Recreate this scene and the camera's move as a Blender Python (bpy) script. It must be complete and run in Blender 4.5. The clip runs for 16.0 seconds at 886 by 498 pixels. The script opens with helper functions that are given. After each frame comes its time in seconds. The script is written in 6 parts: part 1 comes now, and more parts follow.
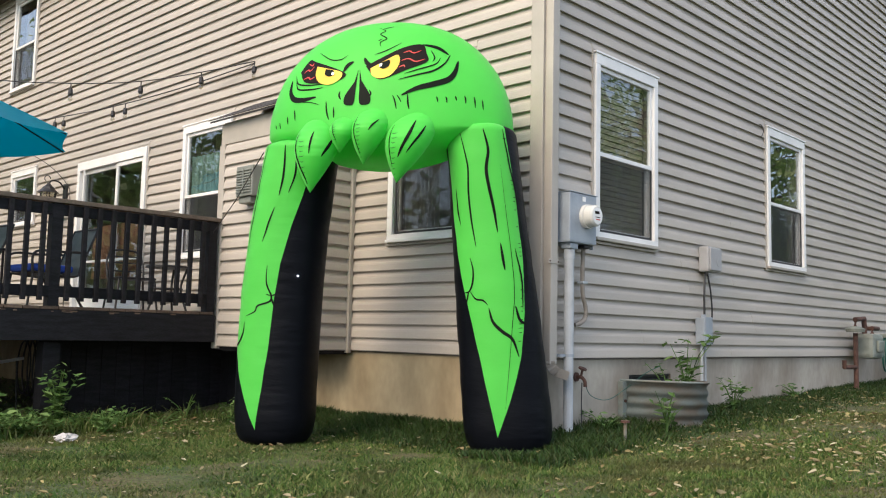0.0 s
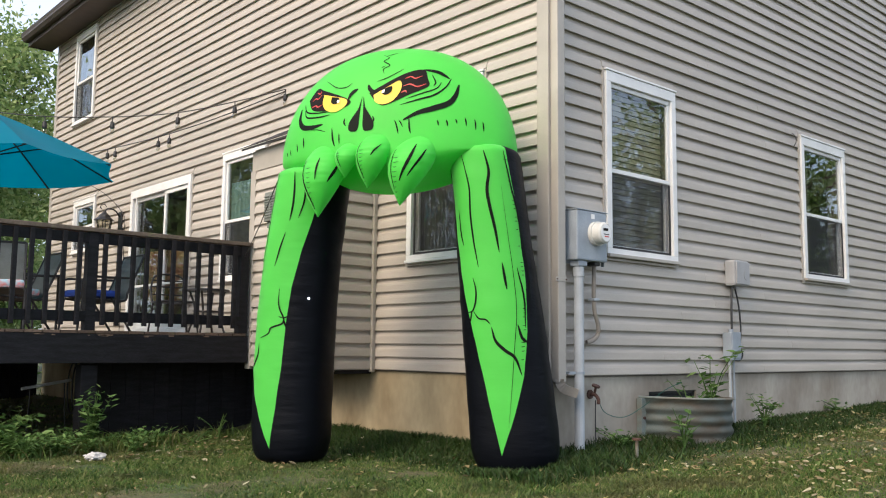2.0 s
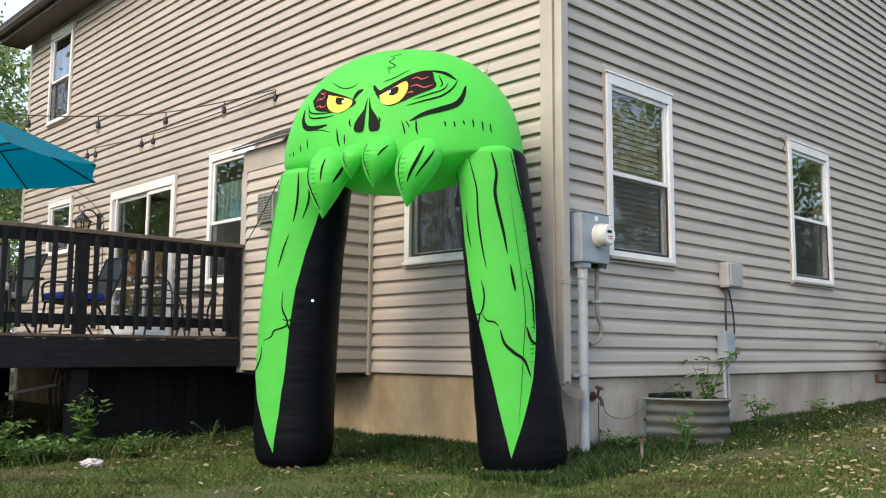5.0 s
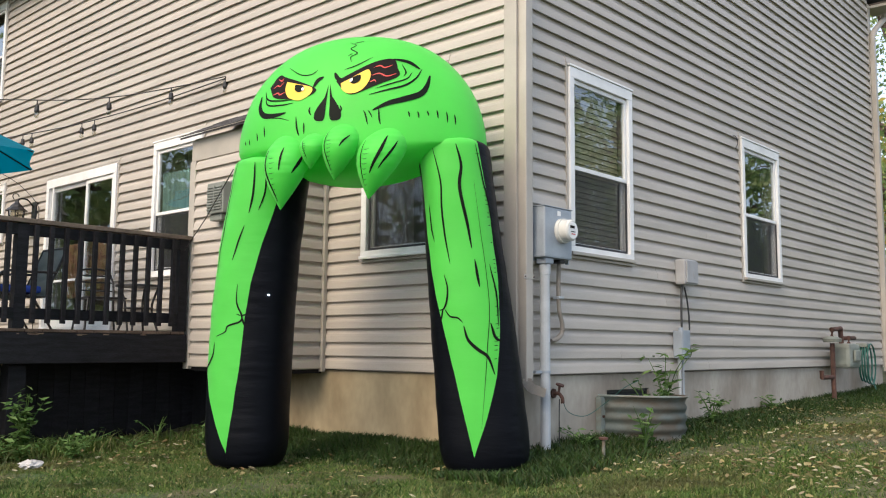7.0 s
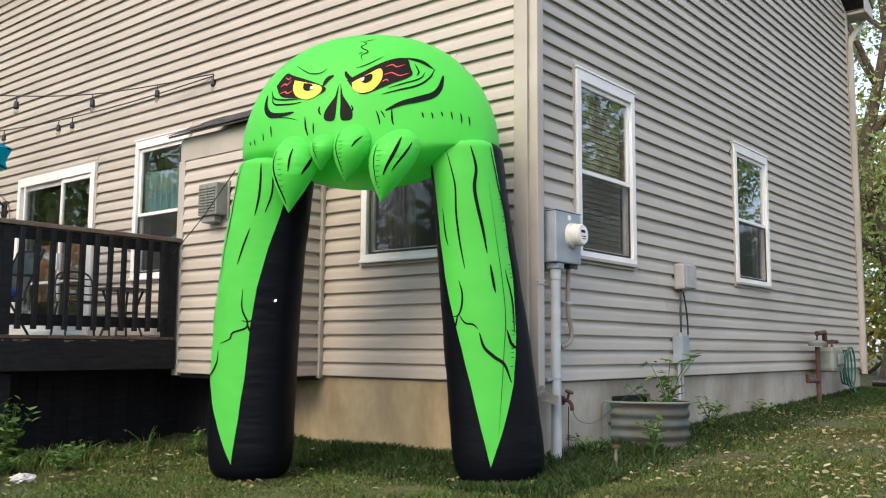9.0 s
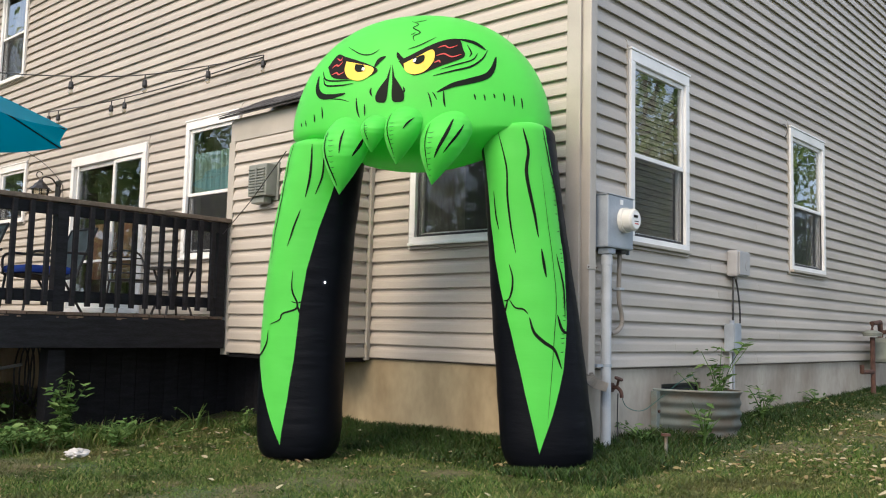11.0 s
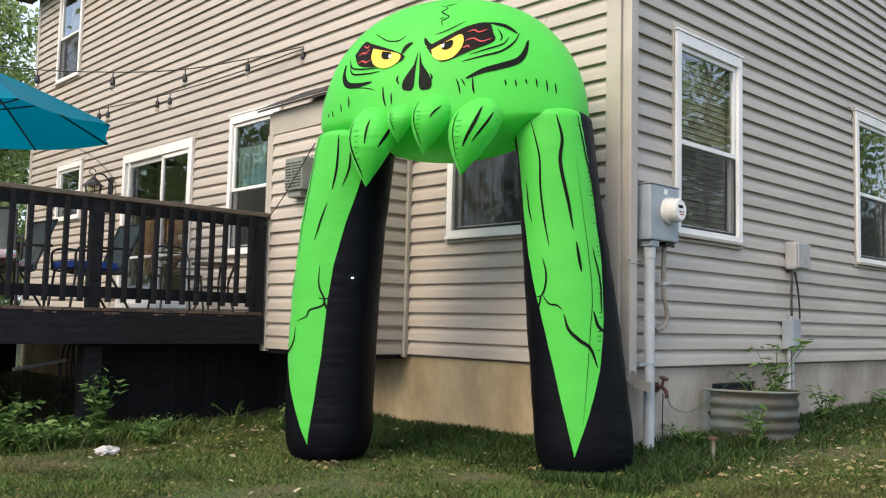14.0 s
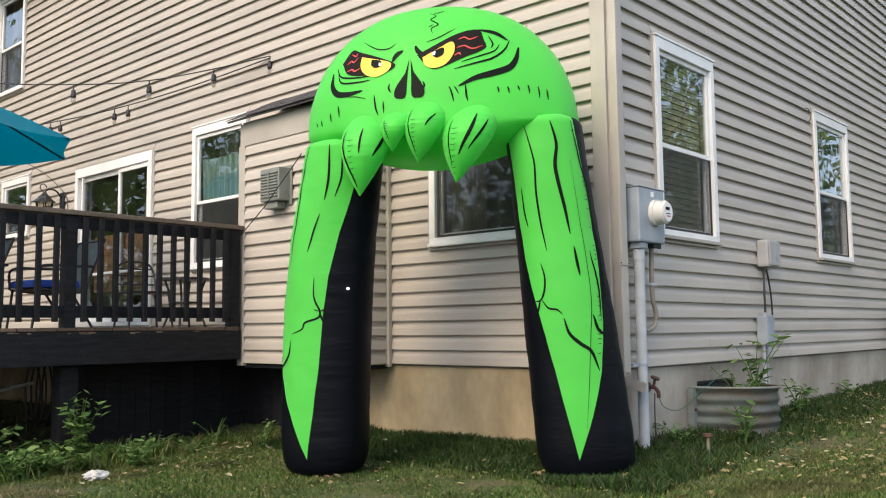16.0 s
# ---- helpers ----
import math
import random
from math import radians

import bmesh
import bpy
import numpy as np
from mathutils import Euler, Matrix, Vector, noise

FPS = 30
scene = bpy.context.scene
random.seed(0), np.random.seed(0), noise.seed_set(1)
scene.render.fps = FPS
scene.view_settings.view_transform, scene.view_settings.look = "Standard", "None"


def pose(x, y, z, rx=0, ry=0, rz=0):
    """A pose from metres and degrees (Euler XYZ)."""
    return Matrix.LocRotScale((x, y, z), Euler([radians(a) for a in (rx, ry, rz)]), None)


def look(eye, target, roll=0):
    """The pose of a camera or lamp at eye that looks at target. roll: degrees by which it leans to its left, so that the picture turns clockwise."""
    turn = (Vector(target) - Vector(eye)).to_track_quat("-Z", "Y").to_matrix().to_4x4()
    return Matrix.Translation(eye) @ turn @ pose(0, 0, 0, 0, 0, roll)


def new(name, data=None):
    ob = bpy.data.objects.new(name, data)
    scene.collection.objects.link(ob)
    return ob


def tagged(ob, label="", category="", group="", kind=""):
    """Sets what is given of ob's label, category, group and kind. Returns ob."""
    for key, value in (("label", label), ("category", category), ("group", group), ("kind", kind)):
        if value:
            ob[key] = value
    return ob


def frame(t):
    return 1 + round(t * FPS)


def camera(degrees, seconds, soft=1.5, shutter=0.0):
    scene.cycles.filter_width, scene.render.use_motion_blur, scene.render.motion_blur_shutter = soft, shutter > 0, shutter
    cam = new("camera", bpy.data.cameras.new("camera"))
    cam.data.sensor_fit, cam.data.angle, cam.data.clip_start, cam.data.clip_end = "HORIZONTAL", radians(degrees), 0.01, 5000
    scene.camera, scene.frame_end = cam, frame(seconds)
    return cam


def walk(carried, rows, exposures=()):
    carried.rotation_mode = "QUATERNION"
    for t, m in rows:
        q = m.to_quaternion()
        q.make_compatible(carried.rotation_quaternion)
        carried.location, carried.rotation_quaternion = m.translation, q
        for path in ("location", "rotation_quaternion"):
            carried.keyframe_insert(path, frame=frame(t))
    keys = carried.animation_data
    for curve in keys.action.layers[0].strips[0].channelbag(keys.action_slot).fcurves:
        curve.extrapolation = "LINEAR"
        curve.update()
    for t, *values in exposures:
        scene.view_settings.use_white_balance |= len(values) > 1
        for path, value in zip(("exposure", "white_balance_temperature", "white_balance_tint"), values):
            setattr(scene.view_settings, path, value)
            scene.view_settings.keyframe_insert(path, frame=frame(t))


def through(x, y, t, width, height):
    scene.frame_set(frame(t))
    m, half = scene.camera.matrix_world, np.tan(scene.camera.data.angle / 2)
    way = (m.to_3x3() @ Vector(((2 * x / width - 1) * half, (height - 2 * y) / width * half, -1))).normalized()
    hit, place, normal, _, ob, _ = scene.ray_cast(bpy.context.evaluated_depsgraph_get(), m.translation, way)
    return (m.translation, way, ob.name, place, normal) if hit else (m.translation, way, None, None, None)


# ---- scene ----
cam = camera(53.0, 16.0, soft=1.1)
PATH = [
    (0, (3.908, -5.162, 0.801), (2.539, -3.717, 0.991), 1.3),
    (0.5, (4.059, -5.086, 0.805), (2.682, -3.656, 1.04), 1.0),
    (1, (4.218, -4.934, 0.808), (2.784, -3.554, 1.005), 2.8),
    (1.5, (4.304, -4.877, 0.825), (2.848, -3.524, 1.041), 1.2),
    (2, (4.331, -4.874, 0.834), (2.843, -3.556, 1.056), 0.6),
    (2.5, (4.335, -4.885, 0.831), (2.829, -3.591, 1.064), 0.8),
    (3, (4.325, -4.903, 0.834), (2.833, -3.595, 1.084), 0.5),
    (3.5, (4.29, -4.944, 0.84), (2.818, -3.615, 1.096), 0.3),
    (4, (4.226, -4.979, 0.835), (2.765, -3.636, 1.088), 0.3),
    (6.3, (3.99, -5.15, 0.827), (2.616, -3.709, 1.02), 0.9),
    (6.5, (3.977, -5.142, 0.826), (2.615, -3.691, 1.021), 1.0),
    (7, (3.874, -5.073, 0.841), (2.541, -3.598, 1.059), 0.5),
    (7.5, (3.753, -5.021, 0.861), (2.443, -3.523, 1.062), 1.6),
    (8, (3.624, -5.074, 0.872), (2.347, -3.547, 1.07), 0.5),
    (8.5, (3.533, -5.156, 0.875), (2.28, -3.611, 1.081), 0.1),
    (9, (3.49, -5.209, 0.878), (2.232, -3.67, 1.099), 0.4),
    (9.2, (3.483, -5.218, 0.889), (2.207, -3.693, 1.096), 0.8),
    (11.5, (3.398, -5.201, 0.885), (2.063, -3.723, 1.062), 1.3),
    (12, (3.382, -5.16, 0.901), (2.048, -3.679, 1.062), 1.1),
    (12.5, (3.386, -5.002, 0.919), (2.001, -3.57, 1.099), 1.5),
    (13, (3.404, -4.889, 0.929), (1.98, -3.496, 1.108), 1.3),
    (13.5, (3.416, -4.871, 0.927), (1.987, -3.482, 1.109), 1.5),
    (14, (3.429, -4.871, 0.913), (1.986, -3.495, 1.076), 1.4),
    (14.5, (3.422, -4.88, 0.915), (1.988, -3.492, 1.056), 1.5),
    (15, (3.367, -4.925, 0.914), (1.939, -3.532, 1.054), 1.3),
    (15.5, (3.226, -5.034, 0.913), (1.843, -3.594, 1.042), -0.5),
    (16, (3.14, -5.131, 0.919), (1.804, -3.653, 1.098), -0.6),
]
walk(cam, [(t, look(eye, target, roll)) for t, eye, target, roll in PATH],
     exposures=[(0.0, 0.97, 5950, 12), (16.0, 0.97, 5950, 12)])

# ---- world and sun ----
SUN_AZ, SUN_EL = radians(-85), radians(40)
world = bpy.data.worlds.new("world")
scene.world = world
world.use_nodes = True
wn = world.node_tree.nodes
sky = wn.new("ShaderNodeTexSky")
sky.sky_type, sky.sun_disc = "NISHITA", False
sky.sun_elevation, sky.sun_rotation = SUN_EL, radians(90) - SUN_AZ
sky.air_density, sky.dust_density, sky.ozone_density = 1.0, 3.0, 1.0
haze = wn.new("ShaderNodeMix")
haze.data_type = "RGBA"
haze.inputs["Factor"].default_value = 0.6
haze.inputs["B"].default_value = (4.75, 4.95, 5.2, 1)
world.node_tree.links.new(sky.outputs["Color"], haze.inputs["A"])
world.node_tree.links.new(haze.outputs["Result"], wn["Background"].inputs["Color"])
wn["Background"].inputs["Strength"].default_value = 0.15
sun = new("sun", bpy.data.lights.new("sun", "SUN"))
sun.data.energy, sun.data.angle, sun.data.color = 1.75, radians(40), (1.0, 0.76, 0.48)
sun_from = Vector((math.cos(SUN_AZ) * math.cos(SUN_EL), math.sin(SUN_AZ) * math.cos(SUN_EL), math.sin(SUN_EL)))
sun.matrix_world = look(sun_from * 40, (0, 0, 0))


# ---- materials ----
def mat(name, colour, rough=0.6, metal=0.0, vary=0.12, scale=8.0, grain=0.0, grain_scale=120.0, bump=0.0, stretch=(1, 1, 1), second=None, spec=0.5, per_object=0.0, per_island=0.0):
    """Principled surface with broad variation, fine grain and relief. second: a colour for the stains."""
    m = bpy.data.materials.new(name)
    m.use_nodes = True
    nt = m.node_tree
    n, l = nt.nodes, nt.links
    p = n["Principled BSDF"]
    p.inputs["Roughness"].default_value, p.inputs["Metallic"].default_value = rough, metal
    p.inputs["Specular IOR Level"].default_value = spec
    tc = n.new("ShaderNodeTexCoord")
    geo = n.new("ShaderNodeNewGeometry")
    mp = n.new("ShaderNodeMapping")
    mp.inputs["Scale"].default_value = stretch
    l.new(geo.outputs["Position"], mp.inputs["Vector"])
    a = n.new("ShaderNodeTexNoise")
    a.inputs["Scale"].default_value, a.inputs["Detail"].default_value = scale, 6
    l.new(mp.outputs["Vector"], a.inputs["Vector"])
    g = n.new("ShaderNodeTexNoise")
    g.inputs["Scale"].default_value, g.inputs["Detail"].default_value = grain_scale, 3
    l.new(mp.outputs["Vector"], g.inputs["Vector"])
    ramp = n.new("ShaderNodeValToRGB")
    c = Vector(colour)
    d = Vector(second) if second else c * (1 - vary)
    ramp.color_ramp.elements[0].position, ramp.color_ramp.elements[1].position = 0.35, 0.65
    ramp.color_ramp.elements[0].color = (*d, 1)
    ramp.color_ramp.elements[1].color = (*(c * (1 + vary * 0.4)), 1)
    l.new(a.outputs["Fac"], ramp.inputs["Fac"])
    out = ramp.outputs["Color"]
    if grain or per_object or per_island:
        hsv = n.new("ShaderNodeHueSaturation")
        l.new(out, hsv.inputs["Color"])
        mr = n.new("ShaderNodeMapRange")
        mr.inputs["To Min"].default_value, mr.inputs["To Max"].default_value = 1 - grain, 1 + grain
        mr.inputs["From Min"].default_value, mr.inputs["From Max"].default_value = 0.3, 0.7
        l.new(g.outputs["Fac"], mr.inputs["Value"])
        val = mr.outputs["Result"]
        if per_object or per_island:
            src = n.new("ShaderNodeObjectInfo").outputs["Random"] if per_object else geo.outputs["Random Per Island"]
            k = per_object or per_island
            mr2 = n.new("ShaderNodeMapRange")
            mr2.inputs["To Min"].default_value, mr2.inputs["To Max"].default_value = 1 - k, 1 + k
            l.new(src, mr2.inputs["Value"])
            mul = n.new("ShaderNodeMath")
            mul.operation = "MULTIPLY"
            l.new(val, mul.inputs[0])
            l.new(mr2.outputs["Result"], mul.inputs[1])
            val = mul.outputs["Value"]
        l.new(val, hsv.inputs["Value"])
        out = hsv.outputs["Color"]
    l.new(out, p.inputs["Base Color"])
    rr = n.new("ShaderNodeMapRange")
    rr.inputs["To Min"].default_value, rr.inputs["To Max"].default_value = max(0.02, rough - 0.08), min(1, rough + 0.08)
    l.new(a.outputs["Fac"], rr.inputs["Value"])
    l.new(rr.outputs["Result"], p.inputs["Roughness"])
    if bump:
        b = n.new("ShaderNodeBump")
        b.inputs["Strength"].default_value, b.inputs["Distance"].default_value = 1.0, bump
        l.new(g.outputs["Fac"], b.inputs["Height"])
        l.new(b.outputs["Normal"], p.inputs["Normal"])
    return m


def leaf_mat(name, colours, rough=0.55, through=0.35):
    """Leaves: a colour for each leaf out of a range, and light that comes through."""
    m = bpy.data.materials.new(name)
    m.use_nodes = True
    n, l = m.node_tree.nodes, m.node_tree.links
    p = n["Principled BSDF"]
    geo = n.new("ShaderNodeNewGeometry")
    ramp = n.new("ShaderNodeValToRGB")
    el = ramp.color_ramp.elements
    while len(el) < len(colours):
        el.new(0.5)
    for i, c in enumerate(colours):
        el[i].position = i / max(1, len(colours) - 1)
        el[i].color = (*c, 1)
    l.new(geo.outputs["Random Per Island"], ramp.inputs["Fac"])
    l.new(ramp.outputs["Color"], p.inputs["Base Color"])
    p.inputs["Roughness"].default_value = rough
    p.inputs["Specular IOR Level"].default_value = 0.25
    tr = n.new("ShaderNodeBsdfTranslucent")
    l.new(ramp.outputs["Color"], tr.inputs["Color"])
    mix = n.new("ShaderNodeMixShader")
    mix.inputs["Fac"].default_value = through
    l.new(p.outputs["BSDF"], mix.inputs[1])
    l.new(tr.outputs["BSDF"], mix.inputs[2])
    l.new(mix.outputs["Shader"], n["Material Output"].inputs["Surface"])
    return m


def lawn_mat(name, colours, worn, through=0.3):
    """Grass blades: a colour for each blade, darker and drier patches over the lawn."""
    m = leaf_mat(name, colours, through=through)
    n, l = m.node_tree.nodes, m.node_tree.links
    p, ramp = n["Principled BSDF"], next(k for k in n if k.bl_idname == "ShaderNodeValToRGB")
    tr = next(k for k in n if k.bl_idname == "ShaderNodeBsdfTranslucent")
    geo = next(k for k in n if k.bl_idname == "ShaderNodeNewGeometry")
    out = ramp.outputs["Color"]
    for scale, lo, hi, target in ((1.1, 0.50, 0.72, worn), (4.5, 0.56, 0.74, worn), (2.3, 0.48, 0.70, colours[0])):
        nz = n.new("ShaderNodeTexNoise")
        nz.inputs["Scale"].default_value, nz.inputs["Detail"].default_value = scale, 4
        l.new(geo.outputs["Position"], nz.inputs["Vector"])
        mr = n.new("ShaderNodeMapRange")
        mr.inputs["From Min"].default_value, mr.inputs["From Max"].default_value, mr.inputs["To Max"].default_value = lo, hi, 0.65
        l.new(nz.outputs["Fac"], mr.inputs["Value"])
        mx = n.new("ShaderNodeMix")
        mx.data_type = "RGBA"
        l.new(mr.outputs["Result"], mx.inputs["Factor"])
        l.new(out, mx.inputs["A"])
        mx.inputs["B"].default_value = (*target, 1)
        out = mx.outputs["Result"]
    l.new(out, p.inputs["Base Color"])
    l.new(out, tr.inputs["Color"])
    return m


def fabric_mat(name, colour, through=0.25, rough=0.45, wrinkle=0.004, sheen=0.12, spec=0.4):
    """Thin nylon of an inflatable: some light comes through; fine puckers."""
    m = mat(name, colour, rough=rough, vary=0.06, scale=3.0, grain=0.02, grain_scale=300)
    n, l = m.node_tree.nodes, m.node_tree.links
    p = n["Principled BSDF"]
    p.inputs["Sheen Weight"].default_value = sheen
    p.inputs["Specular IOR Level"].default_value = spec
    geo = n.new("ShaderNodeNewGeometry")
    mp = n.new("ShaderNodeMapping")
    mp.inputs["Scale"].default_value = (5, 5, 20)
    l.new(geo.outputs["Position"], mp.inputs["Vector"])
    w = n.new("ShaderNodeTexNoise")
    w.inputs["Scale"].default_value, w.inputs["Detail"].default_value = 1.3, 5
    l.new(mp.outputs["Vector"], w.inputs["Vector"])
    b = n.new("ShaderNodeBump")
    b.inputs["Distance"].default_value = wrinkle
    l.new(w.outputs["Fac"], b.inputs["Height"])
    l.new(b.outputs["Normal"], p.inputs["Normal"])
    tr = n.new("ShaderNodeBsdfTranslucent")
    tr.inputs["Color"].default_value = (*colour, 1)
    mix = n.new("ShaderNodeMixShader")
    mix.inputs["Fac"].default_value = through
    l.new(p.outputs["BSDF"], mix.inputs[1])
    l.new(tr.outputs["BSDF"], mix.inputs[2])
    l.new(mix.outputs["Shader"], n["Material Output"].inputs["Surface"])
    return m


def glass_mat(name, tint=(0.86, 0.89, 0.88), mirror=0.25):
    """A window pane: part mirror, part clear."""
    m = bpy.data.materials.new(name)
    m.use_nodes = True
    n, l = m.node_tree.nodes, m.node_tree.links
    gl = n.new("ShaderNodeBsdfGlossy")
    gl.inputs["Roughness"].default_value = 0.01
    gl.inputs["Color"].default_value = (0.9, 0.95, 1, 1)
    nz = n.new("ShaderNodeTexNoise")
    nz.inputs["Scale"].default_value = 1.6
    geo = n.new("ShaderNodeNewGeometry")
    l.new(geo.outputs["Position"], nz.inputs["Vector"])
    b = n.new("ShaderNodeBump")
    b.inputs["Distance"].default_value = 0.004
    l.new(nz.outputs["Fac"], b.inputs["Height"])
    l.new(b.outputs["Normal"], gl.inputs["Normal"])
    t = n.new("ShaderNodeBsdfTransparent")
    t.inputs["Color"].default_value = (*tint, 1)
    lw = n.new("ShaderNodeLayerWeight")
    lw.inputs["Blend"].default_value = 0.5
    pw = n.new("ShaderNodeMath")
    pw.operation = "POWER"
    pw.inputs[1].default_value = 3.2
    l.new(lw.outputs["Facing"], pw.inputs[0])
    fr = n.new("ShaderNodeMath")
    fr.operation = "MULTIPLY"
    fr.inputs[1].default_value = 0.75
    l.new(pw.outputs["Value"], fr.inputs[0])
    add = n.new("ShaderNodeMath")
    add.operation, add.use_clamp = "ADD", True
    add.inputs[1].default_value = mirror
    l.new(fr.outputs["Value"], add.inputs[0])
    mix = n.new("ShaderNodeMixShader")
    l.new(add.outputs["Value"], mix.inputs["Fac"])
    l.new(t.outputs["BSDF"], mix.inputs[1])
    l.new(gl.outputs["BSDF"], mix.inputs[2])
    l.new(mix.outputs["Shader"], n["Material Output"].inputs["Surface"])
    return m


def glow_mat(name, colour, strength):
    m = bpy.data.materials.new(name)
    m.use_nodes = True
    n, l = m.node_tree.nodes, m.node_tree.links
    e = n.new("ShaderNodeEmission")
    e.inputs["Color"].default_value, e.inputs["Strength"].default_value = (*colour, 1), strength
    l.new(e.outputs["Emission"], n["Material Output"].inputs["Surface"])
    return m


SIDING = mat("vinyl_siding", (0.43, 0.393, 0.342), rough=0.5, vary=0.10, scale=0.9, grain=0.05, grain_scale=60, bump=0.0006, stretch=(1, 1, 6), per_object=0.05)
TRIM = mat("beige_trim", (0.41, 0.38, 0.33), rough=0.45, vary=0.12, scale=3, grain=0.03)
WHITE = mat("white_vinyl", (0.78, 0.78, 0.76), rough=0.4, vary=0.08, scale=4, grain=0.03)
CLAY = mat("clay_stained_concrete", (0.37, 0.305, 0.19), rough=0.9, vary=0.3, scale=1.7, grain=0.07, grain_scale=22, bump=0.002, stretch=(1, 1, 0.55), second=(0.20, 0.155, 0.09))
CONCRETE = mat("foundation_concrete", (0.35, 0.32, 0.265), rough=0.9, vary=0.3, scale=2.0, grain=0.07, grain_scale=22, bump=0.002, stretch=(1, 1, 0.6), second=(0.24, 0.205, 0.16))
DECK = mat("dark_stained_wood", (0.014, 0.014, 0.017), rough=0.65, spec=0.2, vary=0.4, scale=5, grain=0.25, grain_scale=40, bump=0.001, stretch=(3, 1, 6), per_object=0.2)
RAILCAP = mat("weathered_rail_wood", (0.13, 0.10, 0.075), rough=0.75, vary=0.4, scale=4, grain=0.25, grain_scale=60, bump=0.001)
DECKBOARD = mat("worn_deck_boards", (0.15, 0.10, 0.07), rough=0.8, vary=0.5, scale=4, grain=0.2, grain_scale=50, per_object=0.15)
CHIP = mat("bare_wood", (0.22, 0.15, 0.10), rough=0.8, vary=0.4, scale=25, grain=0.2)
SHINGLE = mat("dark_roof_shingle", (0.06, 0.058, 0.06), rough=0.9, vary=0.3, scale=6, grain=0.3, grain_scale=150, bump=0.002, per_object=0.15)
FASCIA = mat("brown_fascia", (0.055, 0.042, 0.035), rough=0.5, vary=0.2)
SOFFIT = mat("brown_soffit", (0.10, 0.075, 0.06), rough=0.6, vary=0.2)
GLASS = glass_mat("window_glass", mirror=0.05)
DOORGLASS = glass_mat("door_glass", mirror=0.01)
DARKROOM = mat("room_plaster", (0.22, 0.20, 0.18), rough=0.9, vary=0.2)
SCREEN = mat("insect_screen", (0.03, 0.032, 0.034), rough=0.8, vary=0.1)
CURTAIN = mat("teal_curtain", (0.35, 0.52, 0.50), rough=0.9, vary=0.2, scale=12, stretch=(3, 3, 0.3))
DRAPE = mat("pale_drape", (0.5, 0.45, 0.38), rough=0.9, vary=0.25, scale=10, stretch=(3, 3, 0.3))
BLIND = mat("ivory_blind", (0.62, 0.53, 0.40), rough=0.6, vary=0.1)
BROWN = mat("brown_panel", (0.36, 0.20, 0.125), rough=0.6, vary=0.3, scale=3)
METERGREY = mat("grey_meter_box", (0.30, 0.34, 0.38), rough=0.42, vary=0.15, scale=5, grain=0.05)
CONDUIT = mat("grey_conduit", (0.42, 0.45, 0.47), rough=0.45, vary=0.15, scale=5, grain=0.05)
TAPE = mat("faded_sleeve", (0.27, 0.24, 0.20), rough=0.7, vary=0.2)
NIDGREY = mat("grey_plastic_box", (0.36, 0.36, 0.36), rough=0.5, vary=0.1)
VENTGREY = mat("grey_green_vent", (0.21, 0.225, 0.20), rough=0.55, vary=0.15, scale=6, grain=0.05)
BLACKCABLE = mat("black_cable", (0.02, 0.02, 0.02), rough=0.5)
METERGLASS = mat("meter_dome", (0.62, 0.62, 0.58), rough=0.2, vary=0.1)
RUST = mat("rusted_iron", (0.085, 0.042, 0.03), rough=0.85, vary=0.5, scale=14, grain=0.2, bump=0.002)
GALV = mat("galvanised_steel", (0.175, 0.21, 0.195), rough=0.55, metal=0.12, vary=0.3, scale=4, grain=0.15, stretch=(1, 1, 2.5), second=(0.17, 0.14, 0.10))
GASGREY = mat("gas_meter_paint", (0.20, 0.22, 0.19), rough=0.55, vary=0.25, scale=8)
HOSE = mat("green_hose", (0.02, 0.10, 0.075), rough=0.45, vary=0.2)
TEAL = fabric_mat("teal_canvas", (0.0, 0.40, 0.56), through=0.48, rough=0.75, wrinkle=0.002)
BLACKMETAL = mat("black_powder_coat", (0.015, 0.015, 0.016), rough=0.45, vary=0.2)
SLING = mat("grey_sling_cloth", (0.21, 0.23, 0.22), rough=0.8, vary=0.15, grain=0.1)
BLUE = mat("blue_cushion", (0.015, 0.05, 0.28), rough=0.9, vary=0.2)
STRIPE = mat("red_white_cloth", (0.55, 0.2, 0.2), rough=0.9, vary=0.6, scale=22, second=(0.35, 0.55, 0.65))
BULB = glass_mat("clear_bulb_glass", tint=(0.8, 0.78, 0.7), mirror=0.1)
GREEN = fabric_mat("green_nylon", (0.125, 0.77, 0.09), through=0.42, rough=0.5, wrinkle=0.0015, sheen=0.25, spec=0.35)
BLACK = fabric_mat("black_nylon", (0.0028, 0.0036, 0.0058), through=0.01, rough=0.5, wrinkle=0.004, sheen=0.0, spec=0.10)
INK = mat("black_print", (0.004, 0.007, 0.004), rough=0.6, vary=0.2, spec=0.1)
# darker green that paints the shade in the fangs' puckers
PUCKERSHADE = mat("crease_shade", (0.03, 0.26, 0.03), rough=0.6, vary=0.2)
DARKEYE = mat("dark_eye_print", (0.010, 0.007, 0.006), rough=0.6, vary=0.2, spec=0.1)
YELLOW = mat("yellow_print", (0.80, 0.52, 0.02), rough=0.5, vary=0.15, scale=20)
RED = mat("red_print", (0.55, 0.04, 0.03), rough=0.5, vary=0.2)
WHITEINK = mat("white_print", (0.8, 0.8, 0.75), rough=0.5)
PAPER = mat("crumpled_paper", (0.45, 0.44, 0.43), rough=0.9, vary=0.2, scale=20)
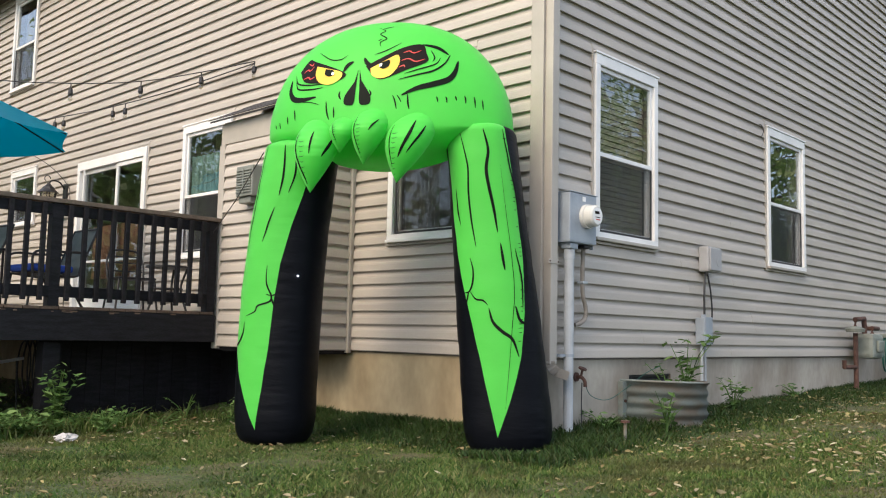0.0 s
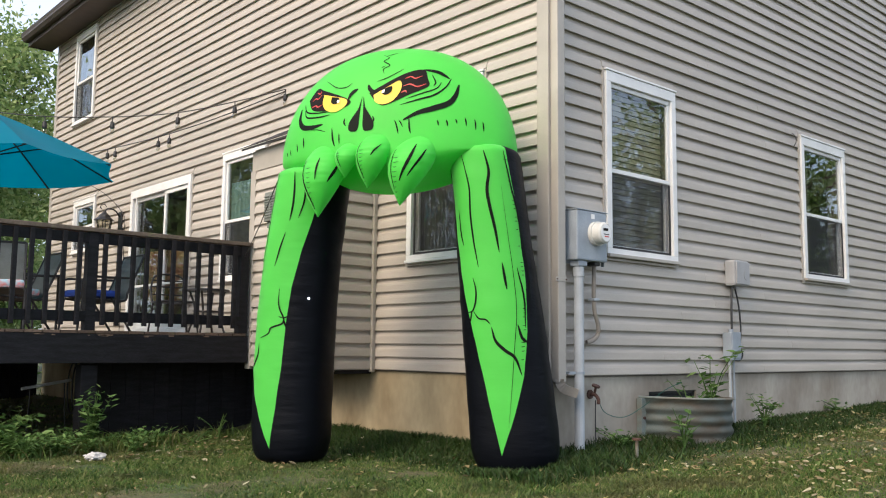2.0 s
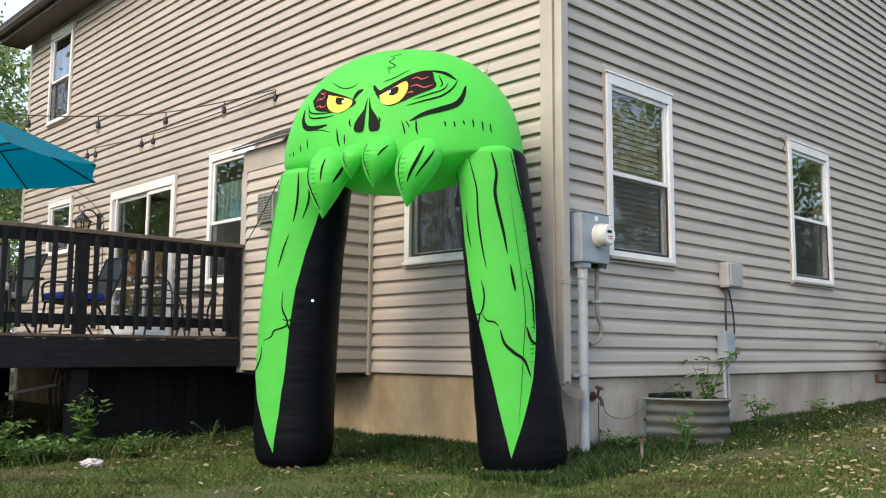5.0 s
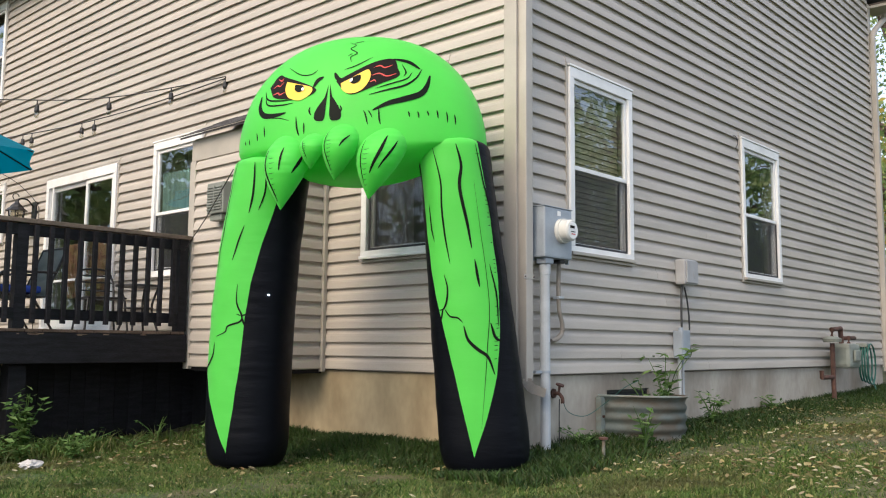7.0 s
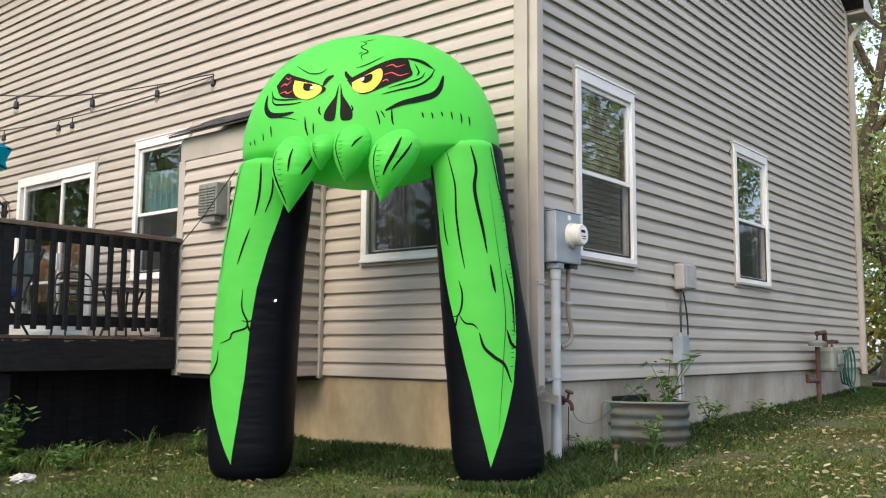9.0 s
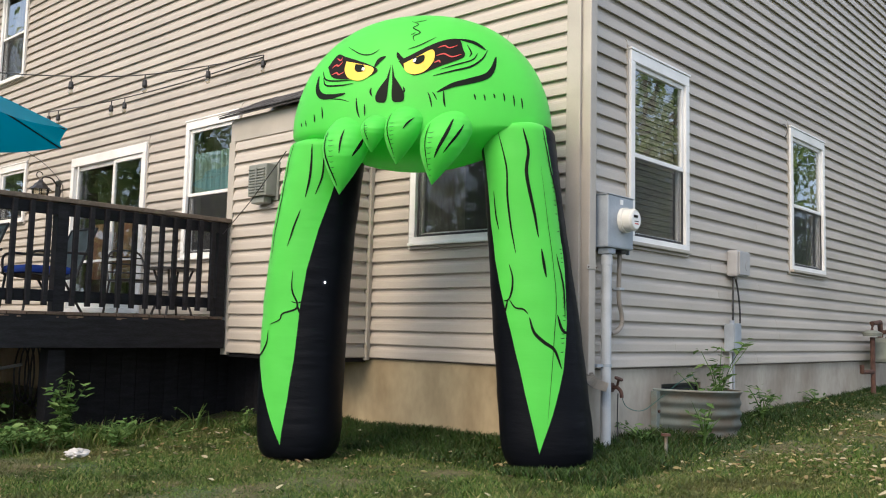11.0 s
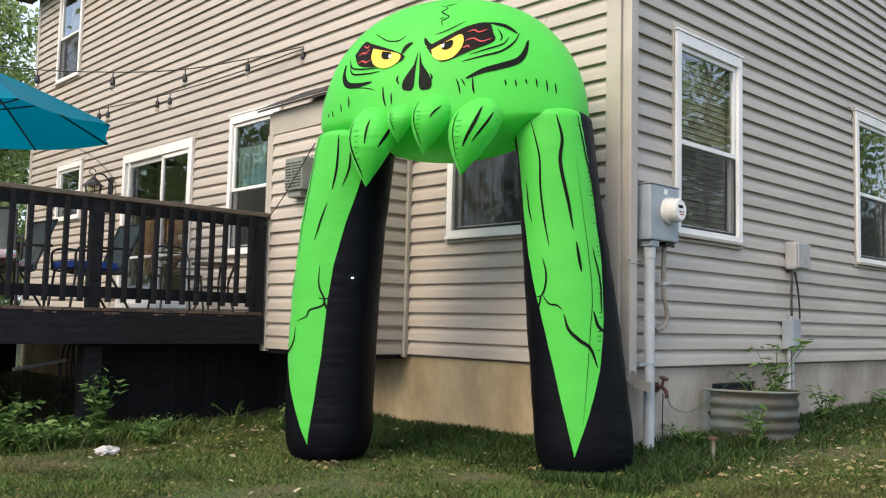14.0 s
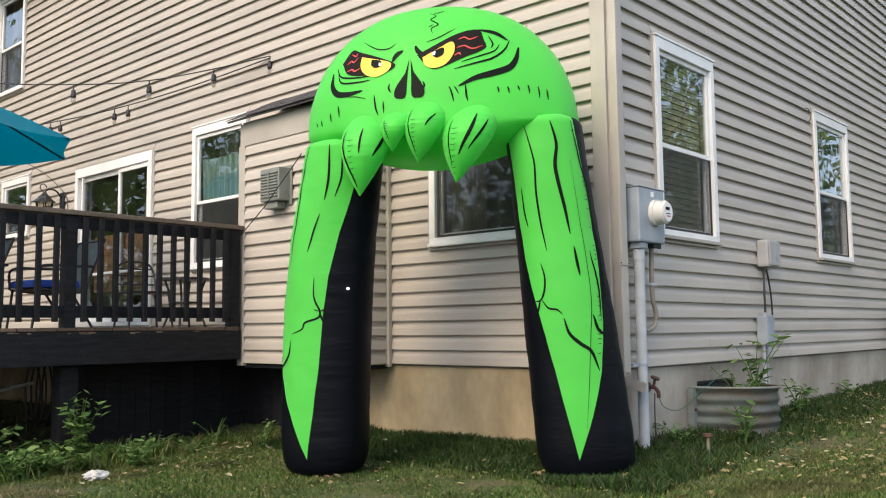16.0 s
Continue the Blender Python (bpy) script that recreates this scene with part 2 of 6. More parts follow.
BARK = mat("tree_bark", (0.10, 0.075, 0.055), rough=0.95, vary=0.5, scale=4, grain=0.3, grain_scale=25, bump=0.02, stretch=(3, 3, 0.6))
SOIL = mat("lawn_soil", (0.030, 0.055, 0.013), rough=1.0, vary=0.5, scale=2.6, grain=0.5, grain_scale=40, bump=0.02, second=(0.095, 0.078, 0.034))
GRASS = lawn_mat("grass_blades", [(0.014, 0.034, 0.007), (0.048, 0.100, 0.017), (0.105, 0.170, 0.034), (0.064, 0.122, 0.021), (0.16, 0.21, 0.058), (0.27, 0.24, 0.105)], (0.165, 0.138, 0.06))
WEEDLEAF = leaf_mat("weed_leaves", [(0.045, 0.10, 0.024), (0.10, 0.19, 0.048), (0.20, 0.30, 0.095)])
DARKGRASS = leaf_mat("dark_wall_grass", [(0.008, 0.022, 0.004), (0.022, 0.052, 0.010), (0.038, 0.080, 0.015), (0.055, 0.060, 0.022)], through=0.2)
LITTER = leaf_mat("fallen_leaves", [(0.24, 0.19, 0.08), (0.32, 0.29, 0.14), (0.14, 0.09, 0.04), (0.46, 0.43, 0.29), (0.19, 0.14, 0.06), (0.34, 0.30, 0.12)], through=0.15)
TREELEAF = leaf_mat("tree_leaves", [(0.10, 0.17, 0.05), (0.19, 0.28, 0.085), (0.29, 0.38, 0.13), (0.42, 0.47, 0.20)], through=0.5)
AUTUMN = leaf_mat("yellowing_leaves", [(0.10, 0.16, 0.03), (0.35, 0.30, 0.06), (0.48, 0.36, 0.07), (0.20, 0.22, 0.05)], through=0.45)


# ---- mesh helpers ----
def part(name, bm, material, parent=None, label="", smooth=False):
    """Link a bmesh as one mesh object, under a thing where one is given."""
    me = bpy.data.meshes.new(name)
    bm.normal_update()
    bm.to_mesh(me)
    bm.free()
    for mm in material if isinstance(material, (list, tuple)) else [material]:
        me.materials.append(mm)
    if smooth:
        me.polygons.foreach_set("use_smooth", [True] * len(me.polygons))
    ob = new(name, me)
    if parent:
        ob.parent = parent
    if label:
        tagged(ob, label)
    return ob


def thing(name, label, category, at=(0, 0, 0), rz=0.0, group="", kind=""):
    ob = new(name)
    ob.empty_display_size = 0.1
    ob.matrix_world = pose(*at, 0, 0, rz)
    return tagged(ob, label, category, group, kind)


def box(bm, x0, x1, y0, y1, z0, z1, bevel=0.0):
    r = bmesh.ops.create_cube(bm, size=1.0)
    vs = r["verts"]
    for v in vs:
        v.co = Vector(((x0 + x1) / 2 + v.co.x * (x1 - x0), (y0 + y1) / 2 + v.co.y * (y1 - y0), (z0 + z1) / 2 + v.co.z * (z1 - z0)))
    if bevel:
        es = list({e for v in vs for e in v.link_edges})
        bmesh.ops.bevel(bm, geom=es, offset=bevel, segments=2, affect="EDGES", profile=0.6)
    return bm


def boxed(*args, bevel=0.0):
    return box(bmesh.new(), *args, bevel=bevel)


def tube(bm, points, radius, sides=10, ends=True):
    """A round tube along a line of points; radius is one number or one for each point."""
    pts = [Vector(p) for p in points]
    rs = radius if isinstance(radius, (list, tuple)) else [radius] * len(pts)
    rings, up = [], Vector((0.3, 0.2, 1)).normalized()
    for i, p in enumerate(pts):
        d = (pts[min(i + 1, len(pts) - 1)] - pts[max(i - 1, 0)]).normalized()
        a = d.cross(up)
        if a.length < 1e-3:
            a = d.cross(Vector((1, 0, 0)))
        a.normalize()
        b = a.cross(d)
        rings.append([bm.verts.new(p + (a * math.cos(t) + b * math.sin(t)) * rs[i]) for t in (2 * math.pi * k / sides for k in range(sides))])
    for r, s in zip(rings, rings[1:]):
        for k in range(sides):
            bm.faces.new((r[k], s[k], s[(k + 1) % sides], r[(k + 1) % sides]))
    if ends:
        bm.faces.new(rings[0][::-1]), bm.faces.new(rings[-1])
    bmesh.ops.recalc_face_normals(bm, faces=bm.faces[:])
    return bm


def tubed(points, radius, sides=10):
    return tube(bmesh.new(), points, radius, sides)


def curve_pts(points, n=6):
    """A smooth line through the points."""
    p = [Vector(q) for q in points]
    p = [p[0] * 2 - p[1]] + p + [p[-1] * 2 - p[-2]]
    out = []
    for i in range(1, len(p) - 2):
        for k in range(n):
            t = k / n
            a, b, c, d = p[i - 1], p[i], p[i + 1], p[i + 2]
            out.append(0.5 * (2 * b + (c - a) * t + (2 * a - 5 * b + 4 * c - d) * t * t + (3 * b - a - 3 * c + d) * t ** 3))
    return out + [p[-2]]


def grid_mesh(bm, rows, close=False):
    """Quads over rows of points."""
    vr = [[bm.verts.new(p) for p in r] for r in rows]
    for a, b in zip(vr, vr[1:]):
        m = len(a)
        for k in range(m if close else m - 1):
            j = (k + 1) % m
            try:
                bm.faces.new((a[k], a[j], b[j], b[k]))
            except ValueError:
                pass
    return bm


def ground_z(x, y):
    """The lawn falls away from the house, with soil banked against the foundation."""
    s = max(-7.0, min(9.0, x + y))
    d = math.hypot(max(x, 0.0), max(-y, 0.0))
    return 0.025 + (0.0275 if s > 0 else 0.0105) * s + 0.075 * math.exp(-(d / 0.32) ** 2)


# ---- ground ----
def build_ground():
    bm = bmesh.new()
    axis = sorted({round(-9 + 0.175 * i, 3) for i in range(131)} | {-600, -250, -100, -50, -25, -14, 18, 25, 50, 100, 250, 600})
    rows = []
    for y in axis:
        row = []
        for x in axis:
            bumps = 0.02 * noise.noise(Vector((x * 0.9, y * 0.9, 0))) + 0.012 * noise.noise(Vector((x * 3, y * 3, 5)))
            inside = -11.3 < x < 0.05 and y > -0.05
            row.append((x, y, ground_z(x, y) + (-0.12 if inside else bumps)))
        rows.append(row)
    grid_mesh(bm, rows)
    ob = part("ground", bm, SOIL, smooth=True)
    tagged(ob, "patchy late-summer lawn with bare spots", "lawn", kind="structure")


build_ground()

# ---- house: walls with openings, siding, trim ----
COURSE = 0.1143
SILL_Z, EAVE_Z = 0.632, 5.954


def wall_core(name, x0, x1, z0, z1, openings, material, thick, label, rz, out=0.0):
    """A wall along its local x, its face at local y = -out, with openings (x0, x1, z0, z1) through it."""
    bm = bmesh.new()
    xs = sorted({x0, x1, *[o[0] for o in openings], *[o[1] for o in openings]})
    zs = sorted({z0, z1, *[o[2] for o in openings], *[o[3] for o in openings]})
    for a, b in zip(xs, xs[1:]):
        for c, d in zip(zs, zs[1:]):
            if not any(o[0] < (a + b) / 2 < o[1] and o[2] < (c + d) / 2 < o[3] for o in openings):
                box(bm, a, b, -out, thick, c, d)
    bmesh.ops.remove_doubles(bm, verts=bm.verts[:], dist=1e-5)
    ob = part(name, bm, material)
    ob.matrix_world = pose(0, 0, 0, 0, 0, rz)
    return tagged(ob, label, "wall", kind="structure")


def plank_mesh():
    """One course of dutch-lap siding, one metre long along x; its back at y = 0."""
    h = COURSE
    prof = [(0.0, 0.018), (-0.0205, 0.0115), (-0.0240, 0.0085), (-0.0262, 0.013), (-0.0205, 0.064), (-0.0165, 0.077), (-0.0065, 0.092), (-0.0025, 0.104), (-0.001, h + 0.019), (0.0, h + 0.019)]
    bm = bmesh.new()
    a = [bm.verts.new((0, y, z)) for y, z in prof]
    b = [bm.verts.new((1, y, z)) for y, z in prof]
    for i in range(len(prof)):
        j = (i + 1) % len(prof)
        bm.faces.new((a[i], a[j], b[j], b[i]))
    bm.faces.new(a), bm.faces.new(b[::-1])
    bmesh.ops.recalc_face_normals(bm, faces=bm.faces[:])
    me = bpy.data.meshes.new("siding_plank")
    bm.to_mesh(me)
    bm.free()
    me.materials.append(SIDING)
    return me


PLANK = plank_mesh()
rnd = random.Random(5)


def side(wall, x0, x1, z0, z1, openings, slope=None):
    """Courses of siding on a wall, cut at the openings. slope(z) narrows a gable."""
    z = z0
    while z < z1 - 0.02:
        a0, b0 = slope(z + COURSE) if slope else (x0, x1)
        spans = [(a0, b0)]
        for o in openings:
            if o[2] < z + COURSE - 0.02 and o[3] > z + 0.02:
                cut = []
                for a, b in spans:
                    if o[0] > a:
                        cut.append((a, min(b, o[0])))
                    if o[1] < b:
                        cut.append((max(a, o[1]), b))
                spans = [s for s in cut if s[1] - s[0] > 0.01]
        for o in openings:
            for za, zb in ((o[3], z + COURSE), (z, o[2])):
                if z - 1e-6 <= za and zb <= z + COURSE + 1e-6 and 0.012 < zb - za < COURSE - 0.012:
                    ob = new("siding_plank", PLANK)
                    ob.parent = wall
                    ob.matrix_local = Matrix.Translation((o[0], -0.0006, za)) @ Matrix.Diagonal((o[1] - o[0], 1, (zb - za) / COURSE, 1))
        for a, b in spans:
            joints, q = [a], a + 1.2 + rnd.random() * 2.4
            while q < b - 0.5:
                joints.append(q)
                q += 3.66
            joints.append(b)
            for i, (c, d) in enumerate(zip(joints, joints[1:])):
                ob = new("siding_plank", PLANK)
                ob.parent = wall
                lap = 0.02 if i else 0.0
                ob.matrix_local = Matrix.Translation((c - lap, -0.0012 * (i % 2), z + rnd.uniform(-0.0012, 0.0012))) @ Matrix.Diagonal((d - c + lap, 1, 1, 1))
        z += COURSE


# openings as (x0, x1, z0, z1) in each wall's own line
SOUTH = {"window_1": (-1.605, -0.66, 1.55, 3.05), "window_2": (-5.01, -4.05, 1.55, 3.05), "window_3": (-9.93, -9.02, 2.22, 3.06),
         "window_4": (-10.22, -9.33, 4.32, 5.82), "sliding_door_1": (-7.66, -5.82, 0.99, 2.945)}
EAST = {"window_5": (0.63, 1.59, 1.55, 3.05), "window_6": (3.84, 4.84, 1.55, 3.05)}
HOUSE_X, HOUSE_Y = -11.15, 8.55
INSET = 0.05


def grow(o, d=0.021):
    return (o[0] - d, o[1] + d, o[2] - 0.017, o[3] + d)


def shrink(o, d=INSET):
    return (o[0] + d, o[1] - d, o[2] + d, o[3] - d)


BUMP = (-3.45, -2.09, SILL_Z, 2.56)
so, eo = list(SOUTH.values()), list(EAST.values())
BASE_WINDOW = (1.22, 1.90, 0.34, 0.50)
wall_south = wall_core("wall_south", HOUSE_X, -0.002, SILL_Z, EAVE_Z, [shrink(o) for o in so], DARKROOM, 0.15, "beige vinyl-sided back wall of the house", 0)
wall_east = wall_core("wall_east", 0.0, HOUSE_Y, SILL_Z, EAVE_Z, [shrink(o) for o in eo], DARKROOM, 0.15, "grey-beige vinyl-sided end wall of the house", 90)
f_south = wall_core("foundation_south", HOUSE_X, -0.03, -0.3, SILL_Z - 0.004, [], CLAY, 0.2, "stained tan concrete foundation under the back wall", 0, out=-0.012)
f_east = wall_core("foundation_east", 0.014, HOUSE_Y, -0.3, SILL_Z - 0.004, [BASE_WINDOW], CONCRETE, 0.2, "stained pale concrete foundation under the end wall", 90, out=-0.012)


def closed_shell():
    for name, b, m, label in (("wall_north", (HOUSE_X, -0.152, HOUSE_Y - 0.15, HOUSE_Y, -0.3, EAVE_Z), SIDING, "plain far wall of the house"),
                              ("wall_west", (HOUSE_X, HOUSE_X + 0.15, 0.152, HOUSE_Y - 0.152, -0.3, EAVE_Z), SIDING, "plain side wall of the house"),
                              ("floor", (HOUSE_X + 0.16, -0.16, 0.16, HOUSE_Y - 0.16, 0.8, 0.96), BROWN, "dark floor inside the house"),
                              ("upper_floor", (HOUSE_X + 0.16, -0.16, 0.16, HOUSE_Y - 0.16, 3.5, 3.75), DARKROOM, "floor between the storeys"),
                              ("ceiling", (HOUSE_X + 0.16, -0.16, 0.16, HOUSE_Y - 0.16, 5.8, 5.94), DARKROOM, "plain ceiling inside the house"),
                              ("partition_wall", (HOUSE_X + 0.16, -0.16, 2.6, 2.72, 0.97, 3.49), DARKROOM, "plain inner wall of the house")):
        tagged(part(name, boxed(*b), m), label, name.replace("_", " "), kind="structure")


closed_shell()
RIDGE = HOUSE_Y / 2
GABLE_H = 2.1


def gable_span(z):
    k = max(0.0, 1 - (z - EAVE_Z) / GABLE_H)
    return (RIDGE - RIDGE * k, RIDGE + RIDGE * k)


def build_roof():
    bm = bmesh.new()
    pts = [(0.0, EAVE_Z), (HOUSE_Y, EAVE_Z), (RIDGE, EAVE_Z + GABLE_H)]
    a = [bm.verts.new((-0.15, y, z)) for y, z in pts]
    b = [bm.verts.new((-0.001, y, z)) for y, z in pts]
    bm.faces.new(a), bm.faces.new(b[::-1])
    for i in range(3):
        j = (i + 1) % 3
        bm.faces.new((a[i], b[i], b[j], a[j]))
    bmesh.ops.recalc_face_normals(bm, faces=bm.faces[:])
    g = tagged(part("wall_gable", bm, DARKROOM), "vinyl-sided gable of the end wall", "wall", kind="structure")
    roof = thing("roof", "dark shingled gable roof with brown eaves", "roof", kind="structure")
    for s, y0, yr in ((1, -0.42, RIDGE), (-1, HOUSE_Y + 0.42, RIDGE)):
        bm = bmesh.new()
        zl, zr = EAVE_Z + 0.16 - 0.21, EAVE_Z + GABLE_H + 0.16
        c = [(x, y, z + t) for t in (0, 0.08) for x in (HOUSE_X - 0.35, 0.3) for y, z in ((y0, zl + 0.12), (yr, zr))]
        v = [bm.verts.new(p) for p in c]
        for f in ((0, 1, 3, 2), (4, 6, 7, 5), (0, 2, 6, 4), (1, 5, 7, 3), (0, 4, 5, 1), (2, 3, 7, 6)):
            bm.faces.new([v[i] for i in f])
        bmesh.ops.recalc_face_normals(bm, faces=bm.faces[:])
        part("roof_slope", bm, SHINGLE, roof)
    part("soffit", boxed(HOUSE_X - 0.33, 0.28, -0.40, -0.022, EAVE_Z - 0.03, EAVE_Z - 0.012), SOFFIT, roof, "brown soffit")
    part("soffit", boxed(HOUSE_X - 0.33, 0.28, HOUSE_Y + 0.022, HOUSE_Y + 0.40, EAVE_Z - 0.03, EAVE_Z - 0.012), SOFFIT, roof, "brown soffit")
    part("fascia", boxed(HOUSE_X - 0.34, 0.29, -0.425, -0.402, EAVE_Z - 0.05, EAVE_Z + 0.15, bevel=0.004), FASCIA, roof, "dark brown fascia")
    part("end_board", boxed(HOUSE_X - 0.35, HOUSE_X - 0.335, -0.40, -0.022, EAVE_Z - 0.05, EAVE_Z + 0.25, bevel=0.004), FASCIA, roof, "dark brown end board")
    part("eave_return", boxed(-0.05, 0.27, HOUSE_Y + 0.03, HOUSE_Y + 0.43, EAVE_Z - 0.075, EAVE_Z - 0.032, bevel=0.006), TRIM, roof, "beige boxed eave return")
    part("eave_return", boxed(0.271, 0.287, HOUSE_Y - 0.02, HOUSE_Y + 0.43, EAVE_Z - 0.075, EAVE_Z + 0.16, bevel=0.004), TRIM, roof, "beige boxed eave return")
    prof = [(-0.427, 0.15), (-0.427, 0.02), (-0.50, 0.02), (-0.535, 0.07), (-0.535, 0.10), (-0.55, 0.15), (-0.545, 0.155), (-0.528, 0.105), (-0.525, 0.07), (-0.495, 0.028), (-0.436, 0.028), (-0.436, 0.15)]
    bm = bmesh.new()
    rows = [[(x, y, EAVE_Z + z) for y, z in prof] for x in (HOUSE_X - 0.36, 0.3)]
    grid_mesh(bm, rows, close=True)
    part("gutter", bm, FASCIA, roof, "dark brown gutter")
    return g


wall_gable = build_roof()

# trim that covers the plank ends
def corner_trim(name, bm, label):
    tagged(part(name, bm, TRIM), label, "trim", kind="structure")


bm = bmesh.new()
box(bm, -0.095, 0.0215, -0.0275, -0.0005, SILL_Z - 0.03, EAVE_Z - 0.035, bevel=0.004)
box(bm, 0.0005, 0.0275, -0.0005, 0.095, SILL_Z - 0.03, EAVE_Z - 0.035, bevel=0.004)
corner_trim("trim_corner", bm, "beige vinyl corner post with a crease")
corner_trim("trim_far_corner", boxed(HOUSE_X - 0.022, HOUSE_X + 0.08, -0.0275, -0.0005, SILL_Z - 0.02, EAVE_Z - 0.035, bevel=0.004), "beige vinyl corner post at the far end")
corner_trim("trim_end_corner", boxed(0.0005, 0.0275, HOUSE_Y - 0.09, HOUSE_Y + 0.022, SILL_Z - 0.02, EAVE_Z - 0.035, bevel=0.004), "beige vinyl corner post at the far end of the end wall")


# ---- windows ----
def frame_ring(x0, x1, z0, z1, w, y0, y1, top=None, bottom=None, bevel=0.004):
    """Four butted boards round an opening."""
    t, b = top or w, bottom or w
    bm = bmesh.new()
    box(bm, x0, x0 + w, y0, y1, z0 + b, z1 - t, bevel)
    box(bm, x1 - w, x1, y0, y1, z0 + b, z1 - t, bevel)
    box(bm, x0, x1, y0, y1, z1 - t, z1, bevel)
    box(bm, x0, x1, y0, y1, z0, z0 + b, bevel)
    return bm


def slat_blind(x0, x1, z0, z1, y, step=0.046):
    bm = bmesh.new()
    z = z1
    while z > z0:
        v = [bm.verts.new(p) for p in ((x0, y, z - 0.045), (x1, y, z - 0.045), (x1, y + 0.012, z), (x0, y + 0.012, z))]
        bm.faces.new(v)
        z -= step
    bmesh.ops.solidify(bm, geom=bm.faces[:], thickness=0.001)
    return bm


def wavy_cloth(x0, x1, z0, z1, y, folds=9, depth=0.03):
    n = folds * 8
    rows = []
    for z in (z0, (z0 + z1) / 2, z1):
        rows.append([(x0 + (x1 - x0) * i / n, y + depth * math.sin(i / 8 * 2 * math.pi + z) * (0.7 + 0.3 * math.sin(i * 0.7)), z) for i in range(n + 1)])
    bm = grid_mesh(bmesh.new(), rows)
    bmesh.ops.solidify(bm, geom=bm.faces[:], thickness=0.003)
    return bm


def double_hung(name, o, rz, label, behind="", meeting=0.53):
    """A white double-hung window over the opening o, hung on the wall that runs along local x."""
    x0, x1, z0, z1 = o
    w = thing(name, label, "window", rz=rz, kind="structure")
    part("window_frame", frame_ring(x0 + 0.002, x1 - 0.002, z0 + 0.03, z1, 0.062, -0.048, 0.02, top=0.085, bottom=0.045), WHITE, w)
    part("window_sill", boxed(x0 + 0.001, x1 - 0.001, -0.068, 0.0, z0 + 0.005, z0 + 0.032, bevel=0.006), TRIM if rz else WHITE, w)
    part("head_cap", boxed(x0 - 0.010, x1 + 0.010, -0.056, -0.032, z1 + 0.0015, z1 + 0.018, bevel=0.004), WHITE, w)
    part("j_channel", frame_ring(x0 - 0.022, x1 + 0.022, z0 - 0.018, z1 + 0.022, 0.020, -0.031, -0.0015, bevel=0.002), TRIM, w, "beige siding channel")
    a, b, c, d = x0 + 0.066, x1 - 0.066, z0 + 0.078, z1 - 0.088
    m = c + (d - c) * (1 - meeting)
    up = part("upper_sash", frame_ring(a, b, m - 0.02, d, 0.034, -0.024, 0.004), WHITE, w)
    lo = part("lower_sash", frame_ring(a, b, c, m + 0.018, 0.034, 0.006, 0.034), WHITE, w)
    for ob, box_, y in ((up, (a + 0.03, b - 0.03, m + 0.01, d - 0.03), -0.010), (lo, (a + 0.03, b - 0.03, c + 0.03, m - 0.012), 0.020)):
        g = part("pane", boxed(box_[0], box_[1], y, y + 0.004, box_[2], box_[3]), GLASS, ob)
        g.visible_shadow = False
    sc = bmesh.new()
    box(sc, a + 0.004, a + 0.022, -0.022, -0.014, c + 0.004, m - 0.024)
    box(sc, b - 0.022, b - 0.004, -0.022, -0.014, c + 0.004, m - 0.024)
    box(sc, a + 0.022, b - 0.022, -0.022, -0.014, c + 0.004, c + 0.020)
    part("screen_frame", sc, SCREEN, w, "dark insect-screen frame")
    mesh = bmesh.new()
    step = 0.006
    k = int((b - a - 0.044) / step)
    for i in range(k + 1):
        x = a + 0.022 + i * step
        v = [mesh.verts.new(p) for p in ((x, -0.018, c + 0.02), (x + 0.0026, -0.018, c + 0.02), (x + 0.0026, -0.018, m - 0.024), (x, -0.018, m - 0.024))]
        mesh.faces.new(v)
    part("screen_mesh", mesh, SCREEN, w, "dark insect screen")
    if "blind" in behind:
        part("blind", slat_blind(a + 0.02, b - 0.02, c + 0.05, d, 0.052), BLIND, w, "ivory slatted blind")
    if "drape" in behind:
        part("drape", wavy_cloth(a - 0.02, a + (b - a) * (0.45 if "half" in behind else 1.0), c, d + 0.04, 0.13), DRAPE, w, "pale drape")
    if "teal" in behind:
        part("curtain", wavy_cloth(a, b, m + 0.02, m + 0.46, 0.06), CURTAIN, w, "teal cafe curtain")
    return w


double_hung("window_1", SOUTH["window_1"], 0, "white double-hung window with a pale drape in a dark room", "half drape")
double_hung("window_2", SOUTH["window_2"], 0, "white double-hung window with a teal half curtain", "teal")
double_hung("window_3", SOUTH["window_3"], 0, "small white window beside the deck", "", meeting=0.5)
double_hung("window_4", SOUTH["window_4"], 0, "white upper-storey double-hung window", "half drape")
double_hung("window_5", EAST["window_5"], 90, "white double-hung window with ivory blinds", "blind")
double_hung("window_6", EAST["window_6"], 90, "white double-hung window on the end wall", "drape half")


